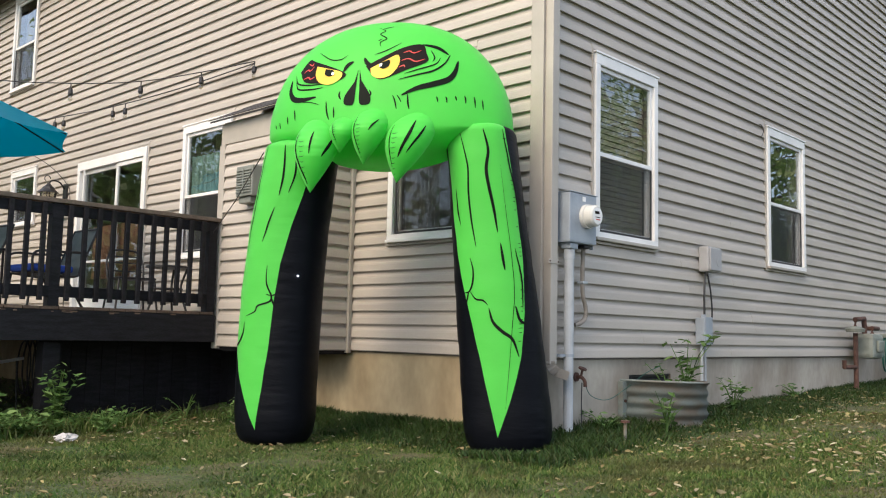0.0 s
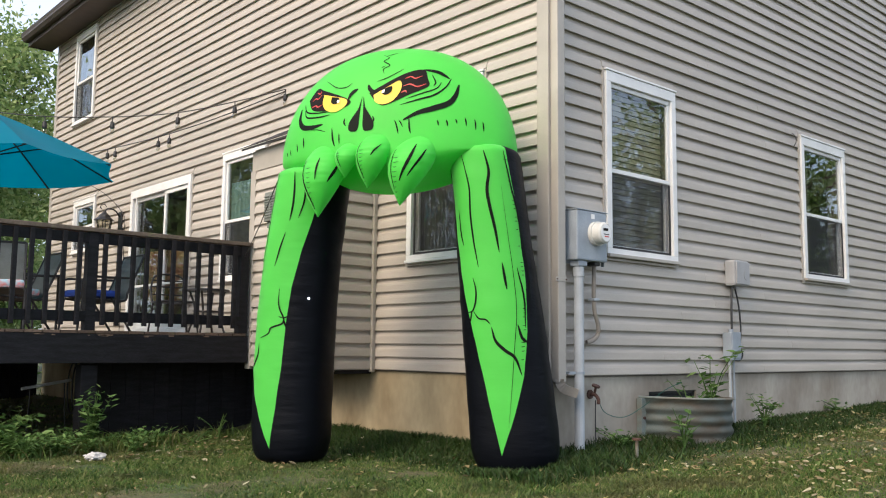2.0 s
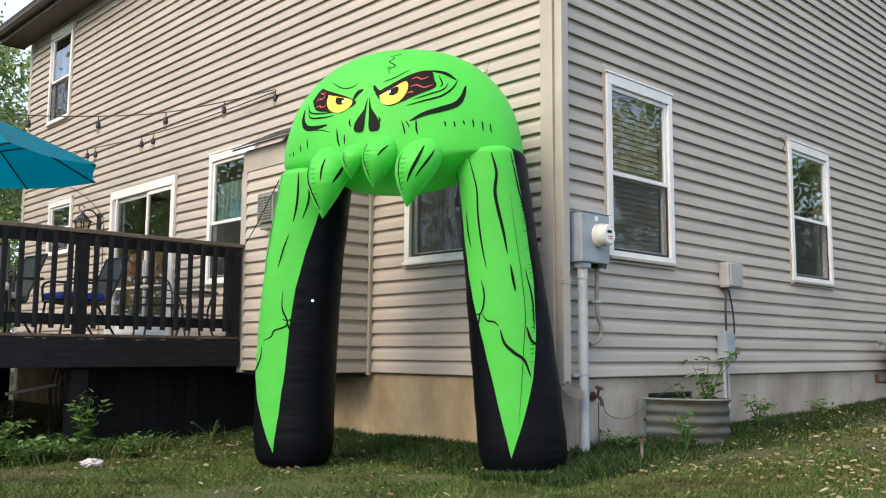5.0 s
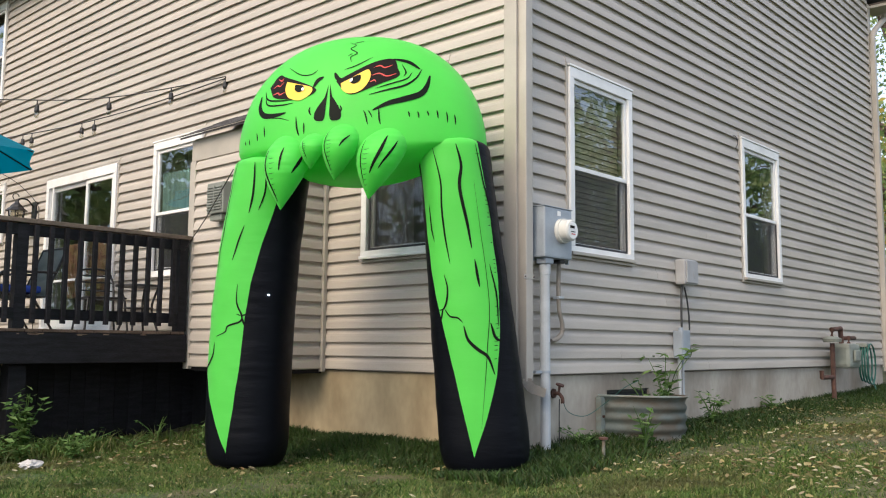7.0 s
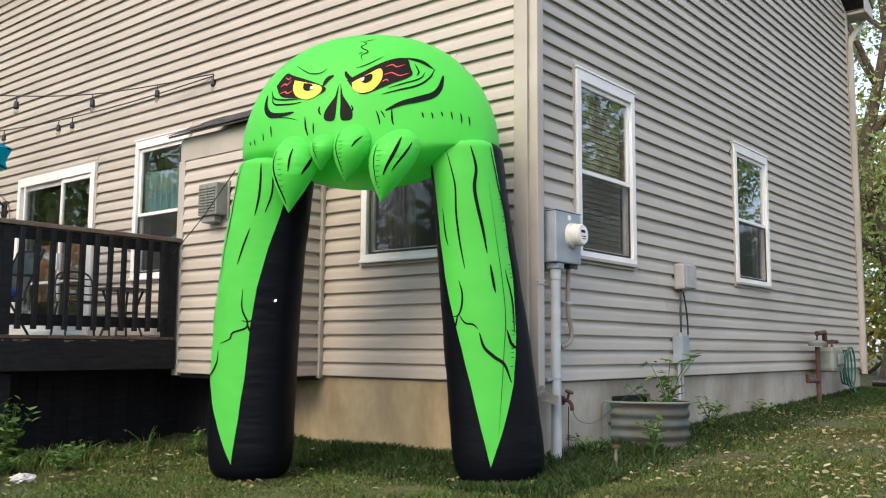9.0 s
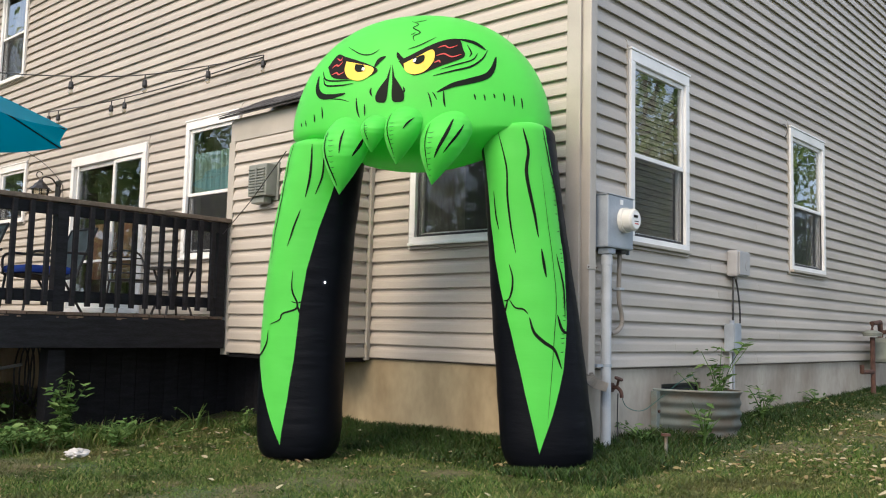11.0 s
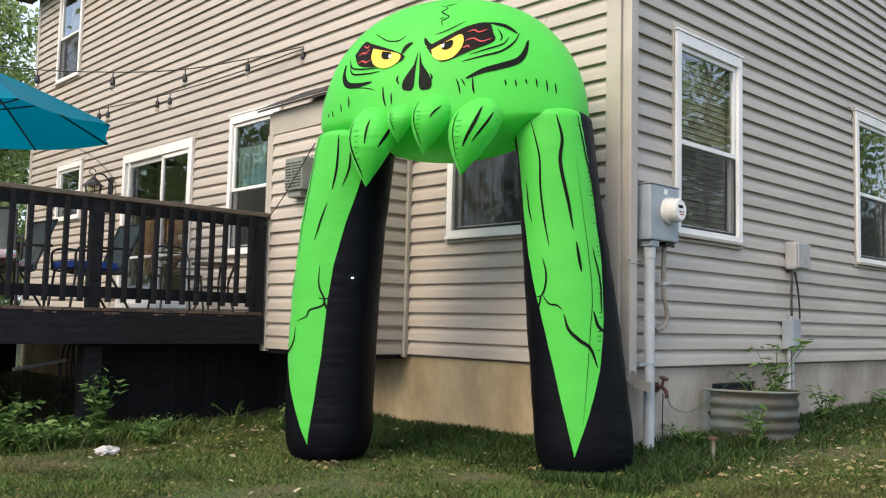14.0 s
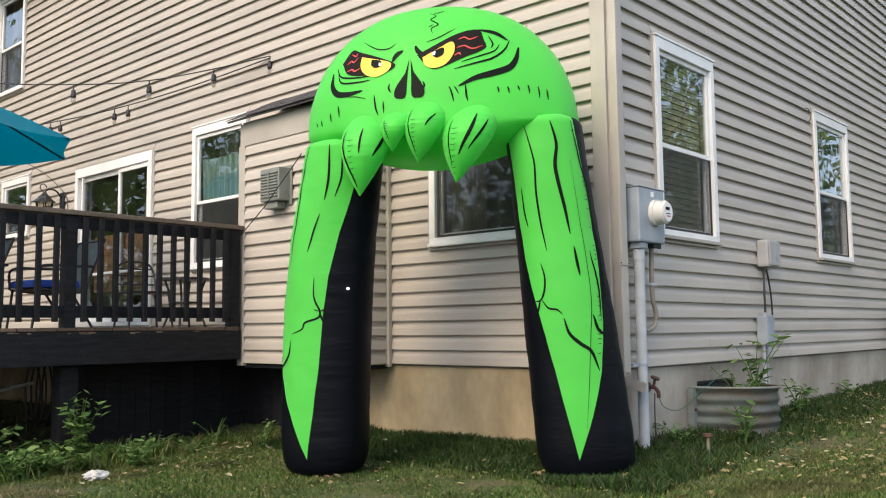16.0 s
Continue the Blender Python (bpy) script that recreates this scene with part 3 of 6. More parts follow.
def build_slider():
    x0, x1, z0, z1 = SOUTH["sliding_door_1"]
    d = thing("sliding_door_1", "white sliding glass patio door, partly shaded inside", "door", kind="structure")
    part("j_channel", frame_ring(x0 - 0.022, x1 + 0.022, z0 - 0.018, z1 + 0.022, 0.020, -0.031, -0.0015, bevel=0.002), TRIM, d, "beige siding channel")
    part("door_frame", frame_ring(x0 + 0.002, x1 - 0.002, z0, z1, 0.075, -0.05, 0.03, top=0.11, bottom=0.05), WHITE, d)
    a, b, c, e = x0 + 0.078, x1 - 0.078, z0 + 0.053, z1 - 0.113
    m = a + (b - a) * 0.60
    for name, p, q, y in (("fixed_panel", a, m - 0.03, 0.0), ("sliding_panel", m - 0.03, b, -0.03)):
        f = part(name, frame_ring(p + 0.002, q - 0.002, c, e, 0.05, y, y + 0.03, bottom=0.12), WHITE, d)
        g = part("pane", boxed(p + 0.046, q - 0.046, y + 0.012, y + 0.017, c + 0.11, e - 0.045), DOORGLASS, f)
        g.visible_shadow = False
    part("screen_post", boxed(a + 0.10, a + 0.13, -0.045, -0.034, c, e), WHITE, d)
    part("bar", boxed(a, b, -0.05, -0.036, 1.60, 1.63, bevel=0.004), WHITE, d, "white security bar")
    part("handle", boxed(m + 0.0, m + 0.02, -0.06, -0.031, 1.75, 1.95, bevel=0.006), WHITE, d)
    part("drape", wavy_cloth(a + 0.25, b - 0.02, 1.40, 2.08, 0.06, folds=10, depth=0.012), BROWN, d, "brown drape")


build_slider()


def ceiling_tube():
    t = thing("kitchen_light", "white tube light glowing inside the house", "lamp", at=(-6.2, 1.5, 3.05))
    part("housing", boxed(-0.5, 0.5, -0.08, 0.08, 0.04, 0.445, bevel=0.01), WHITE, t)
    part("diffuser", boxed(-0.48, 0.48, -0.06, 0.06, 0.0, 0.038, bevel=0.01), glow_mat("lit_tube", (1, 0.95, 0.85), 6), t, "glowing diffuser")


ceiling_tube()


# ---- bump-out beside the deck ----
def build_bump():
    x0, x1, z0, z1 = BUMP
    y0 = -0.5
    b = part("bump_out", boxed(x0, x1, y0, -0.021, z0 + 0.004, z1 + 0.22), TRIM)
    tagged(b, "vinyl-sided fireplace bump-out with a little shingle roof", "bump-out", kind="structure")
    part("frieze", boxed(x0 - 0.016, x1 + 0.016, y0 - 0.018, -0.0215, z1, z1 + 0.20, bevel=0.004), TRIM, b, "plain beige frieze board")
    for p, q in ((x0 - 0.026, x0 + 0.065), (x1 - 0.065, x1 + 0.026)):
        part("corner_post", boxed(p, q, y0 - 0.026, y0 + 0.055, z0 - 0.015, z1 - 0.002, bevel=0.004), TRIM, b)
    part("corner_post", boxed(x1 + 0.001, x1 + 0.045, -0.06, -0.022, z0 - 0.015, z1 - 0.002, bevel=0.004), TRIM, b)
    part("underside", boxed(x0 + 0.01, x1 - 0.01, y0 + 0.01, -0.022, z0 - 0.03, z0 + 0.003), DECK, b, "dark underside board")
    z = z0
    while z < z1 - 0.02:
        for pose_, length in ((Matrix.Translation((x0 + 0.06, y0, z)), x1 - x0 - 0.12), (Matrix.Translation((x1, y0 + 0.05, z)) @ pose(0, 0, 0, 0, 0, 90), -y0 - 0.09)):
            ob = new("siding_plank", PLANK)
            ob.parent = b
            ob.matrix_local = pose_ @ Matrix.Diagonal((length, 1, 1, 1))
        z += COURSE
    # little lean-to roof of shingle strips
    zf, zb, yf = z1 + 0.21, z1 + 0.46, y0 - 0.10
    roof = bmesh.new()
    v = [roof.verts.new((x, y, zz + t)) for t in (0, 0.02) for x in (x0 - 0.10, x1 + 0.10) for y, zz in ((yf, zf), (-0.022, zb))]
    for f in ((0, 1, 3, 2), (4, 6, 7, 5), (0, 2, 6, 4), (1, 5, 7, 3), (0, 4, 5, 1), (2, 3, 7, 6)):
        roof.faces.new([v[i] for i in f])
    bmesh.ops.recalc_face_normals(roof, faces=roof.faces[:])
    r = part("lean_roof", roof, SHINGLE, b, "dark shingled lean-to roof")
    for row in range(4):
        y, zz = yf - 0.012 + row * 0.125, zf + 0.021 + row * 0.125 * 0.52
        for i in range(5):
            xa = x0 - 0.11 + i * 0.317 - (0.1 if row % 2 else 0)
            ob = part("shingle", boxed(max(xa, x0 - 0.115), min(xa + 0.313, x1 + 0.115), 0, 0.16, 0, 0.006 + 0.003 * ((i + row) % 2)), SHINGLE, r)
            ob.matrix_local = pose(0, y, zz, 27.4)


build_bump()


def build_vent():
    v = thing("wall_vent", "beige plastic louvred vent box on the bump-out", "vent", at=(-2.86, -0.526, 1.98))
    v.matrix_world = v.matrix_world @ Matrix.Diagonal((0.85, 0.95, 0.82, 1))
    part("housing", boxed(-0.15, 0.15, -0.13, 0.0, 0.02, 0.36, bevel=0.012), VENTGREY, v)
    part("flange", boxed(-0.18, 0.18, -0.012, 0.0, -0.02, 0.39, bevel=0.003), VENTGREY, v)
    part("hood", boxed(-0.14, 0.08, -0.10, -0.01, -0.05, 0.018, bevel=0.01), VENTGREY, v)
    for i in range(9):
        part("slat", boxed(-0.13, 0.13, -0.143, -0.131, 0.06 + i * 0.03, 0.075 + i * 0.03, bevel=0.002), VENTGREY, v)
    part("mullion", boxed(-0.008, 0.008, -0.147, -0.1435, 0.05, 0.33), VENTGREY, v)


build_vent()


# ---- deck ----
DX, DZ = -3.42, 0.955
DY0, DY1 = -5.2, -0.56


def build_deck():
    d = thing("deck", "raised dark-stained wooden deck with a railing", "deck", at=(DX, DY1, 0), kind="")
    inv = Matrix.Translation((-DX, -DY1, 0))

    def add(name, b, m, label="", bevel=0.004, parent=None):
        bm = boxed(*b, bevel=bevel)
        bm.transform(inv)
        return part(name, bm, m, parent or d, label)
    y = DY0
    while y < -0.15:
        right = DX + 0.02 if y < DY1 - 0.05 else -3.50
        add("deck_board", (HOUSE_X, right, y, min(y + 0.138, -0.026), DZ - 0.025, DZ), DECKBOARD, bevel=0.003)
        y += 0.145
    add("rim_joist", (DX - 0.045, DX, DY0, DY1 + 0.02, 0.69, DZ - 0.027), DECK, "dark rim joist")
    add("fascia_board", (DX + 0.002, DX + 0.024, DY0, DY1 + 0.015, 0.675, DZ - 0.03), DECK, "dark fascia board with chipped edge")
    add("rim_joist", (HOUSE_X, DX - 0.05, DY0, DY0 + 0.04, 0.66, DZ - 0.027), DECK)
    for i in range(9):
        x = DX - 0.8 * (i + 1)
        add("joist", (x - 0.02, x + 0.02, DY0 + 0.045, -0.026, 0.72, DZ - 0.027), DECK)
    for x in (DX - 0.12, DX - 3.6, DX - 7.2):
        for y in (-2.02, DY0 + 0.12):
            add("support_post", (x - 0.07, x + 0.07, y - 0.07, y + 0.07, ground_z(x, y) - 0.1, 0.66), DECK)
    # added dark boards that stand in for the deep shade under the deck
    for i in range(13):
        y = -1.93 + i * 0.142
        add("skirt_board", (-3.96, -3.94, y, y + 0.139, -0.05, 0.70), DECK, bevel=0.002)
    # added row at the far end, keeps daylight out from under the deck
    for i in range(36):
        y = DY0 + i * 0.142
        add("skirt_board", (-11.06, -11.04, y, y + 0.139, -0.05, 0.70), DECK, bevel=0.002)
    # added dark boards for the shade under the bump-out
    for i in range(8):
        x = -3.93 + i * 0.142
        add("skirt_board", (x, x + 0.139, -0.115, -0.095, -0.05, 0.60), DECK, bevel=0.002)
    rail = add("cap_rail", (DX - 0.10, DX + 0.045, DY0, DY1 + 0.03, 1.805, 1.842), RAILCAP, "weathered brown cap rail", bevel=0.006)
    add("top_rail", (DX - 0.015, DX + 0.020, DY0, DY1 - 0.085, 1.705, 1.795), DECK)
    add("bottom_rail", (DX - 0.015, DX + 0.020, DY0, DY1 - 0.085, 1.03, 1.12), DECK)
    for y in (DY1 - 0.04, -2.065, -3.72, -5.15):
        add("rail_post", (DX - 0.07, DX + 0.022, y - 0.045, y + 0.045, DZ + 0.001, 1.803), DECK)
    spans = [(DY1 - 0.085, -2.02, 11), (-2.11, -3.675, 12), (-3.765, -5.1, 11)]
    for a, b, n in spans:
        for i in range(n):
            y = a + (b - a) * (i + 0.6) / n
            add("baluster", (DX + 0.021, DX + 0.058, y - 0.018, y + 0.018, 1.00, 1.795), DECK, bevel=0.003)
    rc = random.Random(9)
    for i in range(22):
        y, z = rc.uniform(-3.9, DY1 - 0.05), DZ - 0.031 - rc.uniform(0.0, 0.012)
        add("bare_patch", (DX + 0.0242, DX + 0.0262, y, y + rc.uniform(0.015, 0.12), z - rc.uniform(0.004, 0.012), z), CHIP, "bare worn wood", bevel=0.0008)
    return d


build_deck()


# ---- inflatable archway ----
ARCH_AT, ARCH_RZ, ARCH_SIZE = (-0.78, -0.882, 0.0), 33.2, 1.015
arch = thing("inflatable_archway", "bright green and black inflatable skull archway on the lawn", "inflatable archway", at=ARCH_AT, rz=ARCH_RZ)
arch.matrix_world = pose(*ARCH_AT, 0, 0, ARCH_RZ) @ Matrix.Scale(ARCH_SIZE, 4)
# local axes: x to the viewer's right, -y to the front, z up


def lerp_table(table, z):
    """Piecewise linear look-up in rows sorted by their first number."""
    if z <= table[0][0]:
        return table[0][1:]
    for a, b in zip(table, table[1:]):
        if z <= b[0]:
            k = (z - a[0]) / (b[0] - a[0])
            return tuple(p + (q - p) * k for p, q in zip(a[1:], b[1:]))
    return table[-1][1:]


# z, centre x, half width, half depth
LEFT_LEG = [(0.0, -0.715, 0.272, 0.285), (0.5, -0.715, 0.275, 0.285), (1.0, -0.70, 0.278, 0.28), (1.5, -0.662, 0.268, 0.285), (1.9, -0.605, 0.25, 0.305), (2.3, -0.545, 0.235, 0.318)]
RIGHT_LEG = [(-0.02, 0.945, 0.30, 0.30), (0.3, 0.92, 0.298, 0.30), (0.6, 0.888, 0.29, 0.295), (1.0, 0.845, 0.28, 0.29), (1.5, 0.785, 0.258, 0.285), (1.9, 0.745, 0.247, 0.30), (2.3, 0.695, 0.243, 0.31)]
# z, where the green begins and ends round the leg, in degrees from the front
LEFT_GREEN = [(0.10, -9, -9), (0.4, -36, 0), (0.66, -58, 6), (0.97, -82, 9), (1.23, -95, 13), (1.49, -98, 23), (1.7, -100, 33), (2.0, -100, 44), (2.3, -100, 50)]
RIGHT_GREEN = [(0.12, -7, -7), (0.37, -15, 13), (0.5, -19, 22), (0.64, -23, 31), (0.92, -33, 42), (1.3, -48, 52), (1.73, -55, 54), (2.1, -60, 48), (2.3, -62, 45)]


LEG_TOP = (2.12, 2.22)


def leg_point(table, z, phi, lift=0.0):
    """A point on a leg at height z, phi degrees round from the front."""
    cx, rx, ry = lerp_table(table, z)
    k = 1.0
    top = LEG_TOP[table[0][1] > 0]
    if z > top - 0.06:
        k = 1.0 - 0.5 * ((z - top + 0.06) / 0.06) ** 2
    if z < 0.20:
        k = 0.74 + 0.26 * math.sqrt(max(0.0, 1 - ((0.20 - z) / 0.20) ** 2))
    a = radians(phi)
    # a slightly squared round
    e = 1.0 / (abs(math.sin(a)) ** 2.4 + abs(math.cos(a)) ** 2.4) ** (1 / 2.4)
    seam = math.exp(-((phi - (52 if table[0][1] > 0 else 20)) / 22) ** 2)
    pucker = 0.004 * noise.noise(Vector((phi * 0.03, z * 9, table[0][1] * 7))) + 0.004 * seam * noise.noise(Vector((phi * 0.02, z * 38, 3)))
    return Vector((cx + (rx * k * e + lift + pucker) * math.sin(a), -(ry * k * e + lift + pucker) * math.cos(a), z + 0.012))


def build_leg(table, green, base):
    leg = part("leg", bmesh.new(), BLACK, arch, "inflated leg with a green front tapering to a point")
    z0, z1 = base, LEG_TOP[table[0][1] > 0]
    n = 120
    zs = [z0 + (z1 - z0) * (i / n) ** 1.15 for i in range(n + 1)]
    gb = green[0][0]
    zs = sorted(zs + [gb])
    bm = bmesh.new()
    rows = []
    for z in zs:
        a, b = lerp_table(green, z) if z > gb else (green[0][1], green[0][1])
        rows.append([leg_point(table, z, b + (360 - (b - a)) * i / 40) for i in range(41)])
    grid_mesh(bm, rows)
    cx = table[0][1]
    low = [Vector((cx, 0, z0 + 0.0))] * 41
    grid_mesh(bm, [low, rows[0]])
    bmesh.ops.remove_doubles(bm, verts=bm.verts[:], dist=1e-4)
    bmesh.ops.recalc_face_normals(bm, faces=bm.faces[:])
    part("side_panel", bm, BLACK, leg, "black nylon side panel", smooth=True)
    bm = bmesh.new()
    rows = [[leg_point(table, z, lerp_table(green, z)[0] + (lerp_table(green, z)[1] - lerp_table(green, z)[0]) * i / 22) for i in range(23)] for z in zs if z >= gb]
    grid_mesh(bm, rows)
    bmesh.ops.remove_doubles(bm, verts=bm.verts[:], dist=1e-4)
    part("front_panel", bm, GREEN, leg, "bright green nylon front panel", smooth=True)
    return leg


left_leg = build_leg(LEFT_LEG, LEFT_GREEN, -0.01)
right_leg = build_leg(RIGHT_LEG, RIGHT_GREEN, -0.02)

HX, HZ, HA, HB, HT = 0.055, 2.17, 0.885, 0.43, 0.825


def chin(k):
    """How far the head hangs below its widest line, k from -1 to 1 across it."""
    return 0.085 - 0.05 * k + 0.125 * max(0.0, 1 - (1.45 * k) ** 2)


def head_front(x, z, lift=0.0):
    """The front of the head at x, z."""
    s = min(0.999, abs(z - HZ) / (HT if z > HZ else chin((x - HX) / HA) + 0.03))
    c = math.sqrt(1 - s * s) ** (0.86 if z > HZ else 0.5)
    k = min(0.999, abs(x - HX) / (HA * c))
    return Vector((x, -HB * c * math.sqrt(1 - k * k) - lift, z))


def build_head():
    bm = bmesh.new()
    rows = []
    for i in range(41):
        th = -math.pi / 2 + math.pi * i / 40
        s, c = math.sin(th), math.cos(th)
        row = []
        for k in range(72):
            a = 2 * math.pi * k / 72
            x, y = math.sin(a), math.cos(a)
            r = c ** (0.86 if s > 0 else 0.5)
            pk = 1 + 0.004 * noise.noise(Vector((x * 3, y * 3, s * 5)))
            row.append((HX + HA * r * x * pk, -HB * r * y * pk, HZ + (HT if s > 0 else chin(r * x)) * s))
        rows.append(row)
    grid_mesh(bm, rows, close=True)
    bmesh.ops.remove_doubles(bm, verts=bm.verts[:], dist=1e-4)
    bmesh.ops.recalc_face_normals(bm, faces=bm.faces[:])
    return part("head", bm, GREEN, arch, "domed green skull head with printed eyes", smooth=True)


head = build_head()


FANG_SHAPE = [(0.0, 0.70), (0.08, 0.84), (0.18, 0.96), (0.30, 1.0), (0.42, 0.95), (0.55, 0.82), (0.68, 0.63), (0.80, 0.42), (0.90, 0.22), (0.97, 0.08), (1.0, 0.02)]


def fang_surface(base, tip, radius, s, a, lift=0.0):
    """A point on an inflated fang: s from 0 at its root to 1 at its tip, a degrees round from the front."""
    b, t = Vector(base), Vector(tip)
    r = radius * lerp_table(FANG_SHAPE, s)[0]
    p = b.lerp(t, s) + Vector((0, -0.05 * math.sin(math.pi * s), 0))
    q = radians(a)
    return p + Vector(((r + lift) * math.sin(q), -(r * 0.9 + lift) * math.cos(q), 0))


FANGS = [((-0.345, -0.28, 2.22), (-0.395, -0.37, 1.72), 0.155), ((-0.155, -0.36, 2.22), (-0.183, -0.41, 1.98), 0.090),
         ((0.045, -0.34, 2.28), (-0.025, -0.39, 1.905), 0.128), ((0.325, -0.30, 2.25), (0.205, -0.38, 1.78), 0.160)]


def build_fang(base, tip, radius):
    bm = bmesh.new()
    rows = [[fang_surface(base, tip, radius * (1 + 0.035 * noise.noise(Vector((s * 20, a * 0.015, radius * 30)))), s, a) for a in range(0, 360, 12)] for s in [i / 48 for i in range(49)]]
    grid_mesh(bm, rows, close=True)
    bm.faces.new([v for v in bm.verts[:30]][::-1])
    bm.faces.new([v for v in bm.verts[-30:]])
    bmesh.ops.recalc_face_normals(bm, faces=bm.faces[:])
    return part("fang", bm, GREEN, head, "", smooth=True)


for f in FANGS:
    build_fang(*f)


# -- printed lines: thin strips laid 2 mm off the cloth
def stroke(name, place, line, width, material, parent, n=8, label=""):
    """line: points in the surface's own two numbers, scaled by place(a, b, lift); widths taper to both ends."""
    pts = curve_pts([(a, b, 0) for a, b in line], n)
    pos = [place(p.x, p.y, 0.003) for p in pts]
    bm = bmesh.new()
    left, right = [], []
    for i, p in enumerate(pos):
        d = (pos[min(i + 1, len(pos) - 1)] - pos[max(i - 1, 0)]).normalized()
        q = pts[i]
        e = 0.004
        na = (place(q.x + e, q.y, 0) - place(q.x - e, q.y, 0))
        nb = (place(q.x, q.y + e, 0) - place(q.x, q.y - e, 0))
        nn = na.cross(nb)
        if nn.length < 1e-9:
            nn = Vector((0, -1, 0))
        nn.normalize()
        s = d.cross(nn).normalized()
        k = i / (len(pos) - 1)
        w = width * (0.18 + 0.82 * math.sin(math.pi * min(1, max(0, k))) ** 0.7) / 2
        left.append(p + s * w)
        right.append(p - s * w)
    grid_mesh(bm, [left, right])
    return part(name, bm, material, parent, label)


FACE_UP = 0.045


def face(x, z, lift=0.0):
    """A point of the printed face, which sits high on the head."""
    return head_front(x, z + FACE_UP * min(1.0, max(0.0, (z - 2.22) / 0.08)), lift)


def patch(name, outline, material, parent, lift, label="", rings=5):
    """A printed shape on the head: its outline drawn in toward its middle so that it follows the curve."""
    pts = curve_pts([(a, b, 0) for a, b in outline + outline[:1]], 5)[:-1]
    c = sum((p for p in pts), Vector()) / len(pts)
    rows = []
    for i in range(rings + 1):
        k = 1 - i / rings * 0.999
        rows.append([face(c.x + (p.x - c.x) * k, c.y + (p.y - c.y) * k, lift) for p in pts])
    bm = grid_mesh(bmesh.new(), rows, close=True)
    bmesh.ops.recalc_face_normals(bm, faces=bm.faces[:])
    return part(name, bm, material, parent, label)


H = face
# eyes
eye_l = patch("eye", [(-0.535, 2.545), (-0.47, 2.63), (-0.40, 2.60), (-0.20, 2.51), (-0.17, 2.47), (-0.235, 2.435), (-0.33, 2.43), (-0.48, 2.455)], DARKEYE, head, 0.003, "dark printed eye with a yellow iris")
patch("iris", [(-0.395, 2.565), (-0.30, 2.535), (-0.20, 2.50), (-0.21, 2.45), (-0.285, 2.415), (-0.365, 2.44), (-0.40, 2.50)], YELLOW, eye_l, 0.006, "yellow iris")
patch("pupil", [(-0.325, 2.535), (-0.265, 2.52), (-0.262, 2.485), (-0.295, 2.475), (-0.325, 2.495)], INK, eye_l, 0.009, "black pupil")
patch("glint", [(-0.272, 2.505), (-0.255, 2.50), (-0.258, 2.482), (-0.275, 2.487)], WHITEINK, eye_l, 0.012, "white glint")
eye_r = patch("eye", [(-0.03, 2.535), (0.05, 2.58), (0.22, 2.675), (0.34, 2.70), (0.375, 2.63), (0.385, 2.565), (0.26, 2.505), (0.10, 2.435), (0.03, 2.46)], DARKEYE, head, 0.003, "dark printed eye with a yellow iris")
patch("iris", [(0.005, 2.515), (0.10, 2.57), (0.185, 2.615), (0.20, 2.545), (0.15, 2.465), (0.075, 2.44), (0.02, 2.465)], YELLOW, eye_r, 0.006, "yellow iris")
patch("pupil", [(0.065, 2.55), (0.13, 2.575), (0.135, 2.535), (0.10, 2.51), (0.07, 2.52)], INK, eye_r, 0.009, "black pupil")
patch("glint", [(0.068, 2.545), (0.085, 2.55), (0.083, 2.528), (0.066, 2.525)], WHITEINK, eye_r, 0.012, "white glint")
for line in ([(-0.50, 2.53), (-0.47, 2.55), (-0.45, 2.54), (-0.42, 2.57)], [(-0.50, 2.48), (-0.46, 2.49), (-0.44, 2.475), (-0.40, 2.49)], [(-0.47, 2.60), (-0.44, 2.58), (-0.43, 2.60)]):
    stroke("vein", lambda a, b, l: face(a, b, l + 0.002), line, 0.010, RED, eye_l, label="red vein")
for line in ([(0.22, 2.63), (0.26, 2.645), (0.29, 2.63), (0.34, 2.65)], [(0.21, 2.57), (0.26, 2.585), (0.31, 2.565), (0.37, 2.585)], [(0.20, 2.52), (0.23, 2.535), (0.24, 2.52)]):
    stroke("vein", lambda a, b, l: face(a, b, l + 0.002), line, 0.010, RED, eye_r, label="red vein")
patch("nostril", [(-0.078, 2.515), (-0.09, 2.44), (-0.155, 2.34), (-0.168, 2.285), (-0.130, 2.272), (-0.095, 2.285), (-0.088, 2.38)], INK, head, 0.003)
patch("nostril", [(-0.070, 2.515), (-0.055, 2.44), (0.008, 2.34), (0.020, 2.285), (-0.015, 2.272), (-0.058, 2.285), (-0.062, 2.38)], INK, head, 0.003)
